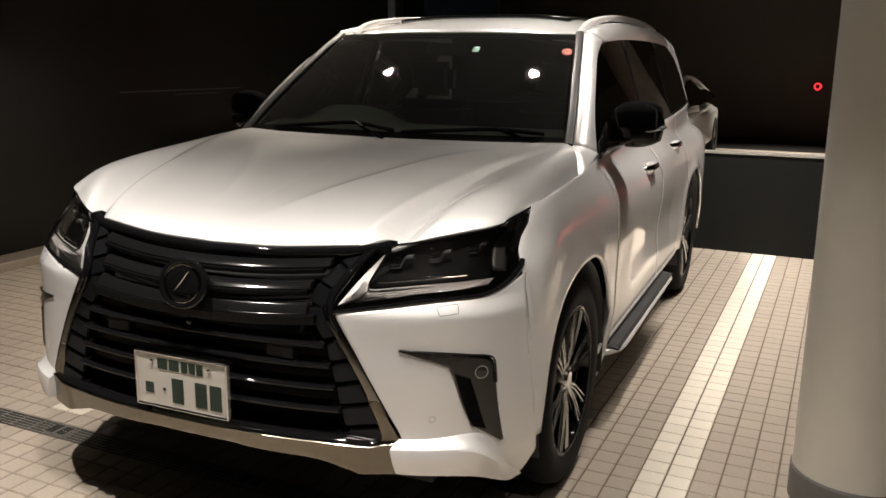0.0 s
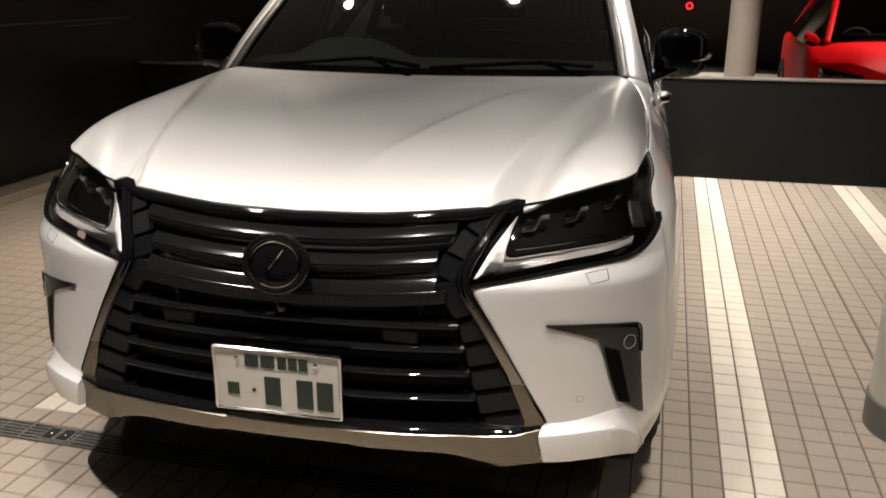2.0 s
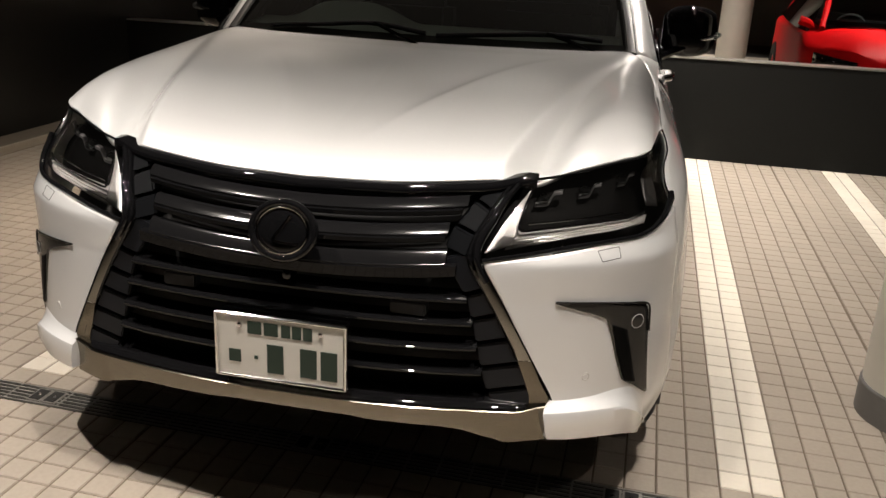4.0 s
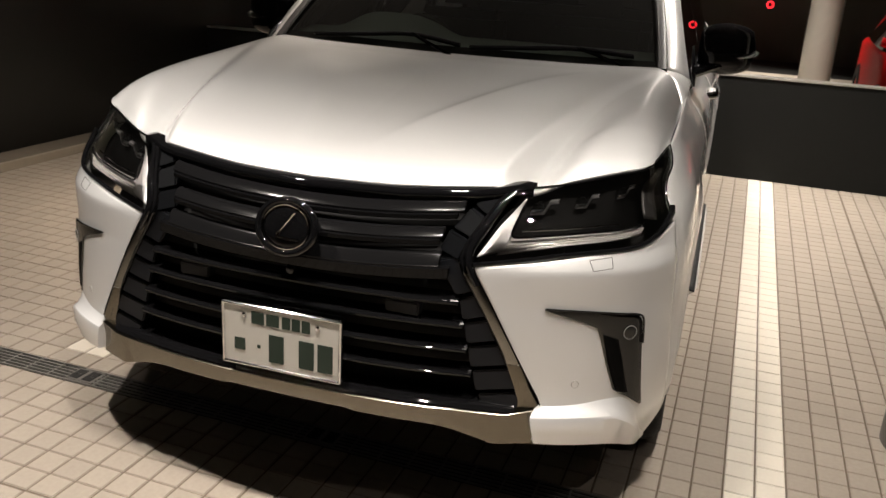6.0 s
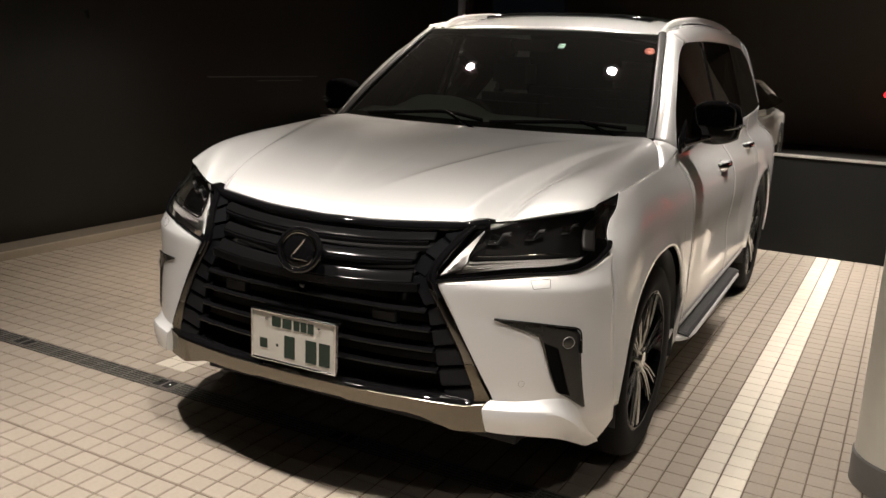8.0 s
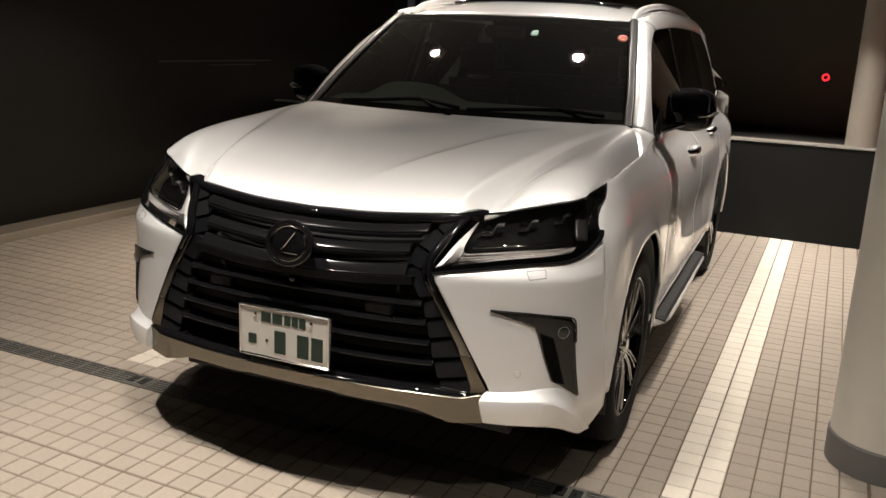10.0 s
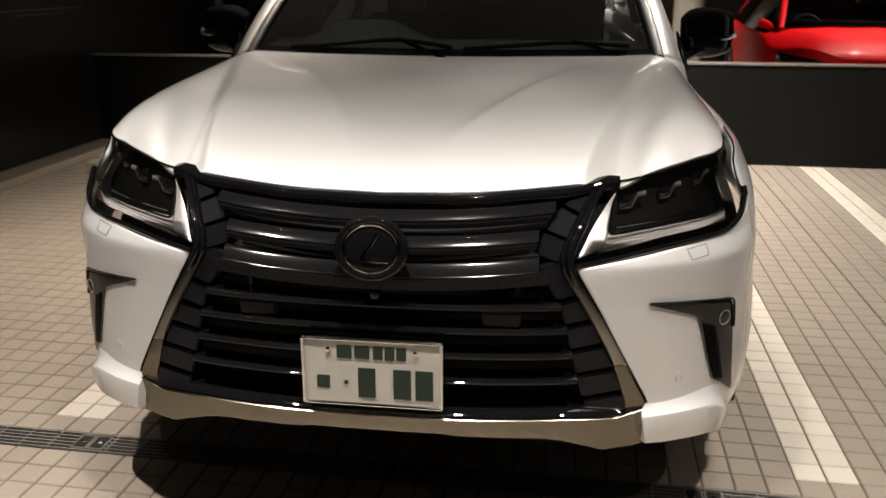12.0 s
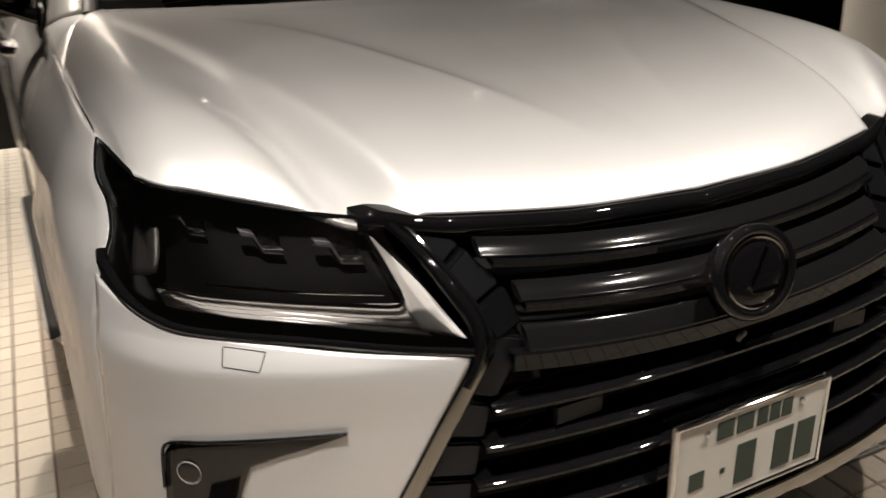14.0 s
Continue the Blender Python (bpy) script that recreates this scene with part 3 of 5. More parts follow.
for s in (1, -1):
    # fender between headlight, hood seam, wheel arch and door
    ys = [0.42 + (1.497 - 0.42) * i / 80 for i in range(81)]
    rows = []
    for y in ys:
        low = 0.36 if y < 0.49 else arch_top(y, 0.30 if y < 1.3 else 0.235 + 0.6 * max(0, y - 1.42))
        high = table(((0.42, 0.84), (0.435, 0.90), (0.452, 0.932), (0.488, 0.968), (0.53, 0.999), (0.57, 1.022), (0.61, 1.0385), (0.64, 1.0435), (0.93, 1.056), (1.2, 1.066), (1.36, 1.078), (1.5, 1.106)), y)
        inset = 0.0018 if y < 0.458 else 0.0
        rows.append([(s * (p[0] - (inset if p[2] < 0.886 else 0)), p[1] + (inset if p[2] < 0.886 else 0), p[2]) for p in (flank(y, low + (max(high, low + 0.004) - low) * j / 22) for j in range(23))])
        if y > 0.645:
            end = rows[-1][-1]
            rows[-1].append((s * min(abs(end[0]) - 0.001, 0.8685), end[1], end[2] + 0.001))
        else:
            rows[-1].append((rows[-1][-1][0] - s * 0.0005, rows[-1][-1][1], rows[-1][-1][2] + 0.0002))
    v, f = sheet(rows, flip=s < 0)
    mesh_object("front_fender", v, f, PAINT, car, thick=0.012, angle=50)
    # flesh of the corner: bumper
    strip("front_bumper", bumper, [across(0.648, 0.428), across(0.70, 0.418), across(0.764, 0.419), across(0.82, 0.424), across(0.85, 0.416), across(0.872, 0.385), across(0.893, 0.31), back(0.438, 0.232), back(0.484, 0.305)],
          [across(0.470, 0.785), across(0.568, 0.799), across(0.681, 0.814), across(0.77, 0.825), across(0.84, 0.832), across(0.884, 0.850), back(0.437, 0.878)],
          PAINT, car, side=s, nu=48, nv=72, thick=0.012)

    # lower spoiler: a ledge, a crease and a face that runs down to a tip before the wheel
    rows = []
    for i in range(49):
        x = 0.640 + (0.908 - 0.640) * i / 48
        top, mid, low = curve(LIP_TOP, x), curve(LIP_MID, x), curve(LIP_LOW, x)
        h = 1.0 if x < 0.83 else max(0.03, 1 - ((x - 0.83) / 0.078) ** 1.5)
        row = []
        for out, z in ((-0.010, top + 0.012), (0.0012, top), (0.006 * h, top - 0.25 * (top - mid)), (0.018 * h, top - 0.66 * (top - mid)), (0.031 * h, mid + 0.003), (0.034 * h, mid - 0.003), (0.033 * h, mid - 0.5 * (mid - low)), (0.030 * h, low + 0.004), (0.026 * h, low), (-0.03, low + 0.004)):
            q = nose(*across(x + max(0, 1 - (x - 0.640) / 0.05) * LIP_START[len(row)], z), out)
            row.append((s * (q[0] + flare(q[1], q[2])), q[1], q[2]))
        rows.append(row)
    v, f = sheet(rows, flip=s < 0)
    f.append(tuple(range(10)) if s < 0 else tuple(range(10))[::-1])
    mesh_object("front_lip", v, f, PAINT, car, "flared pearl white lower spoiler", angle=28)
    # washer cover and parking sensor
    ring_pts = [(0.733, 0.811), (0.783, 0.816), (0.786, 0.792), (0.743, 0.787), (0.733, 0.811)]
    tube("washer_cover_seam", [Vector(nose(*across(x, z), fold(*across(x, z)) + 0.0006)) for x, z in ring_pts], 0.0008, TRIM_GREY, car, side=s, n=5, steps=40, smooth=False)
    turn, z = across(0.738, 0.487)
    way = Vector(nose(turn + 0.01, z)) - Vector(nose(turn - 0.01, z))
    spot = Vector(nose(turn, z, 0.0005))
    bm = bmesh.new()
    lathe(bm, [(0.0088, -0.0006), (0.0088, 0.003)], n=24, axis="y")
    bmesh.ops.rotate(bm, verts=bm.verts, cent=(0, 0, 0), matrix=Matrix.Rotation(s * math.atan2(way.y, way.x), 3, "Z"))
    bmesh.ops.translate(bm, verts=bm.verts, vec=(s * spot.x, spot.y, spot.z))
    sensor = part("parking_sensor", bm, PAINT, car)
    bm = bmesh.new()
    lathe(bm, [(0.0096 + 0.0009 * math.cos(a), 0.0009 * math.sin(a)) for a in (math.pi * k / 3 for k in range(6))], n=24, axis="y", closed=True)
    bmesh.ops.rotate(bm, verts=bm.verts, cent=(0, 0, 0), matrix=Matrix.Rotation(s * math.atan2(way.y, way.x), 3, "Z"))
    bmesh.ops.translate(bm, verts=bm.verts, vec=(s * spot.x, spot.y, spot.z))
    part("seal_ring", bm, SENSOR_GREY, sensor)
    # fog lamp surround: a hooked dark blade with a black slot and a round lamp
    def proud(x, z):
        p = nose(*across(x, z), 0.004)
        return p
    fog = strip("fog_surround", proud, [(0.648, 0.688), (0.736, 0.656), (0.772, 0.638), (0.784, 0.606), (0.805, 0.53), (0.828, 0.458), (0.86, 0.432), (0.893, 0.394)],
                [(0.648, 0.692), (0.76, 0.681), (0.850, 0.665), (0.866, 0.658), (0.873, 0.642), (0.884, 0.52), (0.892, 0.44), (0.897, 0.397)], FOG_GREY, car, "dark grey hooked fog lamp surround", side=s, nu=40, nv=8, thick=0.008, smooth=False)
    # flush near-black strip stands in for the shade of a deep slot
    strip("slot", lambda x, z: nose(*across(x, z), 0.006), [(0.785, 0.622), (0.803, 0.545), (0.822, 0.482), (0.832, 0.456)],
          [(0.822, 0.602), (0.838, 0.54), (0.852, 0.476), (0.860, 0.444)], SLOT_BLACK, fog, side=s, nu=20, nv=4, thick=0.002, smooth=False)
    tube("upper_edge", [nose(*across(x, z), 0.006) for x, z in ((0.648, 0.692), (0.70, 0.688), (0.76, 0.682), (0.82, 0.672), (0.850, 0.666), (0.866, 0.659), (0.874, 0.642), (0.879, 0.58))], 0.0028, GLOSS_BLACK, fog, side=s, n=8, steps=48)
    bm = bmesh.new()
    fc = Vector(nose(*across(0.845, 0.618), 0.008))
    lathe(bm, [(0.002, -0.0012), (0.012, -0.0006), (0.0172, 0.001), (0.0172, 0.003)], n=24, axis="y")
    bmesh.ops.rotate(bm, verts=bm.verts, cent=(0, 0, 0), matrix=Matrix.Rotation(radians(s * 38), 3, "Z"))
    bmesh.ops.translate(bm, verts=bm.verts, vec=(s * fc.x, fc.y, fc.z))
    fog_lamp = part("fog_lamp", bm, FOG_GREY, fog, "small round dark fog lamp")
    bm = bmesh.new()
    lathe(bm, [(0.0185 + 0.0008 * math.cos(a), 0.0008 * math.sin(a)) for a in (math.pi * k / 3 for k in range(6))], n=28, axis="y", closed=True)
    bmesh.ops.rotate(bm, verts=bm.verts, cent=(0, 0, 0), matrix=Matrix.Rotation(radians(s * 38), 3, "Z"))
    bmesh.ops.translate(bm, verts=bm.verts, vec=(s * fc.x, fc.y, fc.z))
    ring_part = part("lamp_ring", bm, SENSOR_GREY, car)
    ring_part.parent = fog

# ---- headlights ----
def hood_edge(x, drop=0.003):
    return Vector((x, curve(EDGE, x) - 0.001, curve(EDGE_Z, x) - drop))


LAMP_LOW = [(0.470, 0.790), (0.568, 0.805), (0.681, 0.822), (0.77, 0.829), (0.84, 0.835), (0.882, 0.858), (0.902, 0.892)]
LAMP_TOP = [0.552, 0.60, 0.65, 0.70, 0.75, 0.79, 0.815, 0.832, 0.845, 0.855, 0.863]


def lamp_sheet(name, out, mat, parent, label="", side=1, sink=0.0, thick=0.0):
    """A sheet between the bumper's upper edge and the hood's edge; out: how far before the front, sink: how far the top drops."""
    low = [across(*p) for p in LAMP_LOW]
    edge = [hood_edge(x, 0.003 + sink) for x in LAMP_TOP]
    top = [across(e.x, e.z) for e in edge]
    rows = []
    for i in range(57):
        u = i / 56
        a, b = along(low, u), along(top, u)
        rest = along(edge, u) - Vector(nose(*b))
        row = []
        for j in range(19):
            w = j / 18
            p = Vector(nose(*a.lerp(b, w), out)) + w * rest
            row.append((side * p.x, p.y, p.z))
        rows.append(row)
    v, f = sheet(rows, flip=side < 0)
    return mesh_object(name, v, f, mat, parent, label, thick=thick, angle=60)


for s in (1, -1):
    light = lamp_sheet("headlight", -0.055, SLOT_BLACK, car, "smoked headlight with three small projectors", side=s, sink=0.012, thick=0.004)
    lamp_sheet("lens", -0.0012, SMOKED, light, "smoked clear lens cover", side=s)
    # gloss black lower rim that ends in a small hook before the fender
    rim = [nose(*across(*p), 0.0005) for p in LAMP_LOW] + [nose(*back(0.434, 0.902), 0.003), nose(*back(0.444, 0.913), 0.004)]
    tube("lower_rim", rim, lambda u: 0.0065 + 0.002 * min(1, max(0, (u - 0.75) / 0.15)), GLOSS_BLACK, light, side=s, steps=56)
    tube("rear_rim", [nose(*back(y, z), -0.001) for y, z in ((0.436, 0.903), (0.452, 0.934), (0.488, 0.970), (0.53, 1.001), (0.57, 1.024), (0.612, 1.041))], 0.0022, GLOSS_BLACK, light, side=s, steps=30)
    tube("upper_rim", [hood_edge(x, 0.007) + Vector((0, 0.002, 0)) for x in LAMP_TOP], 0.0032, GLOSS_BLACK, light, side=s, steps=40)
    strip("side_marker", lambda t, z: nose(t, z, -0.012), [back(0.385, 0.885), back(0.405, 0.91), back(0.445, 0.955), back(0.50, 0.997)],
          [back(0.355, 0.892), back(0.375, 0.92), back(0.42, 0.962), back(0.485, 1.0)], TRIM_GREY, light, "smoked side marker", side=s, nu=14, nv=4, thick=0.002)
    # bright L: a ribbed strip along the lower edge and a tapering arm up the inner edge
    strip("light_strip", lambda t, z: nose(t, z, -0.007), [across(0.522, 0.815), across(0.568, 0.823), across(0.681, 0.842), across(0.77, 0.850), across(0.846, 0.858)],
          [across(0.546, 0.851), across(0.568, 0.852), across(0.681, 0.860), across(0.77, 0.865), across(0.85, 0.869)], REFLECTOR, light, "bright ribbed chrome light strip", side=s, nu=36, nv=24, thick=0.002,
          shape=lambda u, w: (0, 0.020 * w + 0.0035 * abs(math.sin(w * math.pi * 4)), 0))
    strip("light_arm", lambda t, z: nose(t, z, -0.006), [across(0.476, 0.806), across(0.492, 0.834), across(0.510, 0.866), across(0.536, 0.902), across(0.560, 0.934)],
          [across(0.536, 0.824), across(0.545, 0.850), across(0.545, 0.866), across(0.553, 0.908), across(0.563, 0.936)], HOOK_SILVER, light, "satin silver inner arm", side=s, nu=30, nv=8, thick=0.002,
          shape=lambda u, w: (0, 0.017 * math.sin(math.pi * u), 0))
    # rounded rim of the dark window
    window = [across(0.569, 0.938), across(0.560, 0.905), across(0.551, 0.870), across(0.552, 0.858), across(0.562, 0.8535), across(0.60, 0.857), across(0.70, 0.866), across(0.80, 0.872), across(0.846, 0.880)]
    tube("window_rim", [nose(*p, -0.011) for p in window], 0.0032, GLOSS_BLACK, light, side=s, n=8, steps=60)
    tube("reflector_edge", [nose(*p, -0.020) for p in (across(0.575, 0.866), across(0.68, 0.874), across(0.80, 0.882))], 0.0022, SMOKE_CHROME, light, side=s, n=6, steps=24)
    # three projectors: a ledge that steps down to a bar, with a lens block behind
    for px, pz, size in ((0.618, 0.912, 1.0), (0.716, 0.926, 0.9), (0.804, 0.944, 0.8)):
        c = Vector(nose(*across(px, pz), -0.024))
        way = (Vector(nose(*across(px + 0.02, pz), -0.024)) - c).normalized() * size
        up = Vector((0, 0, size))
        deep = Vector((0, 0.016, 0))
        line = [c + way * 0.034 + up * 0.021, c + way * 0.012 + up * 0.018, c - way * 0.002 - up * 0.009, c - way * 0.034 - up * 0.011]
        lines = [[p + deep + up * 0.004 for p in line], [p + up * 0.003 for p in line], [p - up * 0.005 for p in line], [p - up * 0.009 + deep for p in line]]
        proj = ribbon("projector", lines, PROJECTOR, light, "smoked stepped projector module", side=s, thick=0.002, nu=18, smooth=False)
        tube("projector_edge", [p + up * 0.0035 + Vector((0, -0.001, 0)) for p in line[2:]], 0.0011, CHROME, proj, side=s, n=5, steps=6, smooth=False)
        bm = bmesh.new()
        lathe(bm, [(0.002, -0.008), (0.011, -0.006), (0.015, 0.002), (0.015, 0.02)], n=16, axis="y", centre=(s * (c - way * 0.018).x, (c - way * 0.018).y + 0.012, c.z - 0.001))
        part("bulb", bm, LENS_CLEAR, proj)

# ---- grille ----
SPINDLE_OUT = ((0.39, 0.655), (0.434, 0.661), (0.679, 0.530), (0.785, 0.468), (0.827, 0.466), (0.927, 0.520), (0.966, 0.556))
BAR_END = ((0.39, 0.531), (0.469, 0.492), (0.541, 0.474), (0.619, 0.456), (0.705, 0.433), (0.765, 0.380), (0.79, 0.370), (0.84, 0.382), (0.914, 0.44), (0.95, 0.47))
SPINDLE_IN = ((0.39, 0.632), (0.47, 0.604), (0.65, 0.515), (0.789, 0.432), (0.83, 0.437), (0.93, 0.492), (0.96, 0.515))
# near-black sheet behind the slats stands in for the grille's inner shade
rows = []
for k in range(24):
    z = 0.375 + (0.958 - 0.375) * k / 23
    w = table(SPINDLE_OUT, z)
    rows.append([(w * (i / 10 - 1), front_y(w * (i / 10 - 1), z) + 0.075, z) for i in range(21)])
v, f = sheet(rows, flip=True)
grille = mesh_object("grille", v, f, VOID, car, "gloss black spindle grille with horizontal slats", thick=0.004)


def slat(z, height, depth, mat, name="slat", lip=0.009, rise=0.12, label=""):
    rows = []
    for i in range(-20, 21):
        w = table(BAR_END, z + 0.2 * height) + 0.003
        x = w * i / 20
        zz = z + rise * x * x
        y = front_y(x, zz) + 0.006
        rows.append([(x, y + 0.004, zz - 0.002), (x, y, zz + 0.001), (x, y, zz + lip), (x, y + 0.004, zz + lip + 0.003), (x, y + depth * 0.5, zz + height * 0.8), (x, y + depth, zz + height), (x, y + depth, zz + height - 0.008), (x, y + depth * 0.6, zz + 0.004)])
    v, f = sheet(rows, closed=True)
    return mesh_object(name, v, f, mat, grille, label, angle=40)


def slat_pair(z, height, depth, edge):
    """An upper bar: satin face above, gloss edge below."""
    slat(z + edge, height - edge, depth, SLAT_GREY, "slat", lip=0.004)
    slat(z, edge + 0.002, 0.02, GLOSS_BLACK, "slat_edge", lip=edge - 0.002)


for z, h, e in ((0.866, 0.036, 0.012), (0.810, 0.037, 0.013), (0.728, 0.064, 0.028)):
    slat_pair(z, h, 0.030, e)
for z in (0.683, 0.624, 0.561, 0.497):
    slat(z, 0.020, 0.05, GLOSS_BLACK, lip=0.006, rise=0.0)
# hood-side rim of the grille
rows = []
for i in range(-72, 73):
    x = 0.572 * i / 72
    e = abs(x) - 0.546
    zt = table(EDGE_Z, abs(x)) - 0.004 + 0.009 * math.exp(-(e / (0.024 if e > 0 else 0.05)) ** 2)
    r = 0.017 - 0.010 * min(1, max(0, (abs(x) - 0.50) / 0.07))
    y = table(EDGE, abs(x))
    rows.append([(x, y + 0.03, zt + 0.001)] + [(x, y - 0.002 - r * math.sin(a), zt - 0.018 + 0.017 * math.cos(a)) for a in (math.pi * k / 9 for k in range(10))] + [(x, y + 0.03, zt - 0.036)])
v, f = sheet(rows, closed=True)
mesh_object("top_rim", v, f, GLOSS_BLACK, grille, angle=40)
for s in (1, -1):
    zs = sorted([0.400 + (0.962 - 0.400) * k / 40 for k in range(41)] + [0.5400, 0.5418])
    rows, rows2 = [], []
    for z in zs:
        xo, xi = soft(SPINDLE_OUT, z, 0.006), soft(SPINDLE_IN, z, 0.006)
        xm = xo - (0.025 + 0.027 * min(1, max(0, (0.57 - z) / 0.14)) if z < 0.8 else 0.012)
        sink = 0.001 + 0.007 * min(1, max(0, (0.53 - z) / 0.05, (z - 0.77) / 0.04))
        yo, ym, yi = front_y(xo, z), front_y(xm, z), front_y(xi, z)
        rows.append([(s * xo, yo + 0.02, z), (s * xo, yo - 0.001, z), (s * (xo - 0.004), yo - 0.006 + 0.5 * (0.008 - sink), z), (s * xm, ym + sink, z), (s * (xm - 0.003), ym + sink + 0.006, z), (s * xm, ym + 0.03, z)])
        rows2.append([(s * xm, ym + 0.016, z), (s * (xm - 0.002), ym + 0.010, z), (s * xi, yi + 0.008, z), (s * (xi - 0.002), yi + 0.018, z), (s * xi, yi + 0.05, z)])
    corner = [r for r, z in zip(rows, zs) if z <= 0.5405]
    low_half = [r for r, z in zip(rows, zs) if 0.5412 <= z <= 0.80]
    v, f = sheet(corner, flip=s > 0)
    mesh_object("chrome_corner", v, f, CHAMPAGNE, grille, "champagne chrome lower corner", angle=40)
    high_half = [r for r, z in zip(rows, zs) if z >= 0.786]
    v, f = sheet(low_half, flip=s > 0)
    mesh_object("chrome_blade", v, f, BLADE_CHROME, grille, "smoked chrome edge", angle=40)
    v, f = sheet(high_half, flip=s > 0)
    mesh_object("upper_frame", v, f, GLOSS_BLACK, grille, angle=40)
    # near-black tube drawn along the blade in place of the gap's shade
    seam = [(soft(SPINDLE_OUT, z, 0.006) + 0.0022, z) for z in [0.432 + (0.79 - 0.432) * k / 16 for k in range(17)]]
    tube("blade_seam", [(x, front_y(x, z) - 0.0005, z) for x, z in seam], 0.0022, SLOT_BLACK, grille, side=s, n=6, steps=40)
    v, f = sheet(rows2, flip=s > 0)
    mesh_object("inner_frame", v, f, GLOSS_BLACK, grille, angle=40)
    ridge = []
    for z in [0.43 + (0.945 - 0.43) * k / 14 for k in range(15)]:
        xr = 0.6 * soft(SPINDLE_IN, z, 0.006) + 0.4 * soft(SPINDLE_OUT, z, 0.006) - 0.006
        ridge.append((xr, front_y(xr, z) + (0.009 if z < 0.78 else 0.003), z))
    tube("frame_ridge", ridge, 0.0055, GLOSS_BLACK, grille, side=s, n=8, steps=40)
    waist = []
    for z in [0.74 + (0.948 - 0.74) * k / 8 for k in range(9)]:
        xr = soft(SPINDLE_OUT, z, 0.010) - 0.010
        waist.append((xr, front_y(xr, z) + 0.002, z))
    tube("waist_rim", waist, lambda u: 0.0075 + 0.0045 * math.sin(math.pi * min(1, u * 1.1)) ** 2, GLOSS_BLACK, grille, side=s, n=12, steps=40)
    for z0, z1 in ((0.408, 0.452), (0.463, 0.515), (0.526, 0.578), (0.589, 0.640), (0.651, 0.702), (0.713, 0.795), (0.803, 0.848), (0.855, 0.898), (0.905, 0.944)):
        bm = bmesh.new()
        quad = []
        for z in (z0, z1):
            xi, xo = table(BAR_END, z) + 0.004, table(SPINDLE_IN, z) - 0.002
            drop = 0.010 if z1 < 0.8 else -0.008
            quad.append([(xi, z - drop), (xo, z + drop)])
        fr = [bm.verts.new((s * x, front_y(x, z) + d, z)) for (x, z), d in ((quad[0][0], 0.022), (quad[0][1], 0.006), (quad[1][1], 0.010), (quad[1][0], 0.026))]
        bk = [bm.verts.new((v0.co.x, v0.co.y + 0.05, v0.co.z)) for v0 in fr]
        bm.faces.new(fr)
        bm.faces.new(bk[::-1])
        for a in range(4):
            bm.faces.new((fr[a], fr[(a + 1) % 4], bk[(a + 1) % 4], bk[a]))
        bmesh.ops.bevel(bm, geom=bm.edges[:], offset=0.004, segments=2, affect="EDGES")
        part("side_block", bm, BLOCK_GREY if z1 < 0.8 else BLOCK_DARK, grille)
    # radar windows beside the plate
    bm = bmesh.new()
    yr = front_y(0.30, 0.665)
    box(bm, (s * 0.30 - 0.045, yr + 0.018, 0.640), (s * 0.30 + 0.045, yr + 0.05, 0.676), 0.004)
    part("sensor_window", bm, BLOCK_GREY, grille)
bm = bmesh.new()
lathe(bm, [(0.004, -0.006), (0.011, -0.004), (0.014, 0.004), (0.014, 0.03)], n=16, axis="y", centre=(0, front_y(0, 0.716) + 0.008, 0.716))
part("front_camera", bm, GLOSS_BLACK, grille)

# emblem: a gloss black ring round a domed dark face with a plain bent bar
tilt = Matrix.Rotation(radians(-14), 3, "X")


def badge(bm):
    for q in bm.verts:
        q.co = tilt @ Vector((q.co.x * 1.08, q.co.y, q.co.z * 0.94)) + Vector((-0.002, 0.032, 0.833))


bm = bmesh.new()
lathe(bm, [(0.001, -0.010), (0.035, -0.009), (0.058, -0.006), (0.066, 0.0), (0.066, 0.03)], n=56, axis="y")
badge(bm)
emblem = part("emblem", bm, GLOSS_BLACK, car, "round gloss black badge with a dark ring")
bm = bmesh.new()
lathe(bm, [(0.0715 + 0.0105 * math.cos(a), -0.001 + 0.011 * math.sin(a)) for a in (math.pi * k / 7 for k in range(14))], n=64, axis="y", closed=True)
badge(bm)
part("outer_ring", bm, GLOSS_BLACK, emblem)
bm = bmesh.new()
lathe(bm, [(0.0592 + 0.0021 * math.cos(a), -0.0075 + 0.003 * math.sin(a)) for a in (math.pi * k / 4 for k in range(8))], n=64, axis="y", closed=True)
badge(bm)
part("rim", bm, SMOKE_CHROME, emblem, "thin smoked chrome ring")
bent = [tilt @ Vector(p) + Vector((-0.002, 0.032, 0.833)) for p in ((0.020, -0.011, 0.038), (-0.022, -0.011, -0.022), (-0.019, -0.011, -0.028), (0.042, -0.011, -0.030))]
tube("bent_bar", bent, 0.0034, SMOKE_CHROME, emblem, n=6, steps=20, smooth=False)

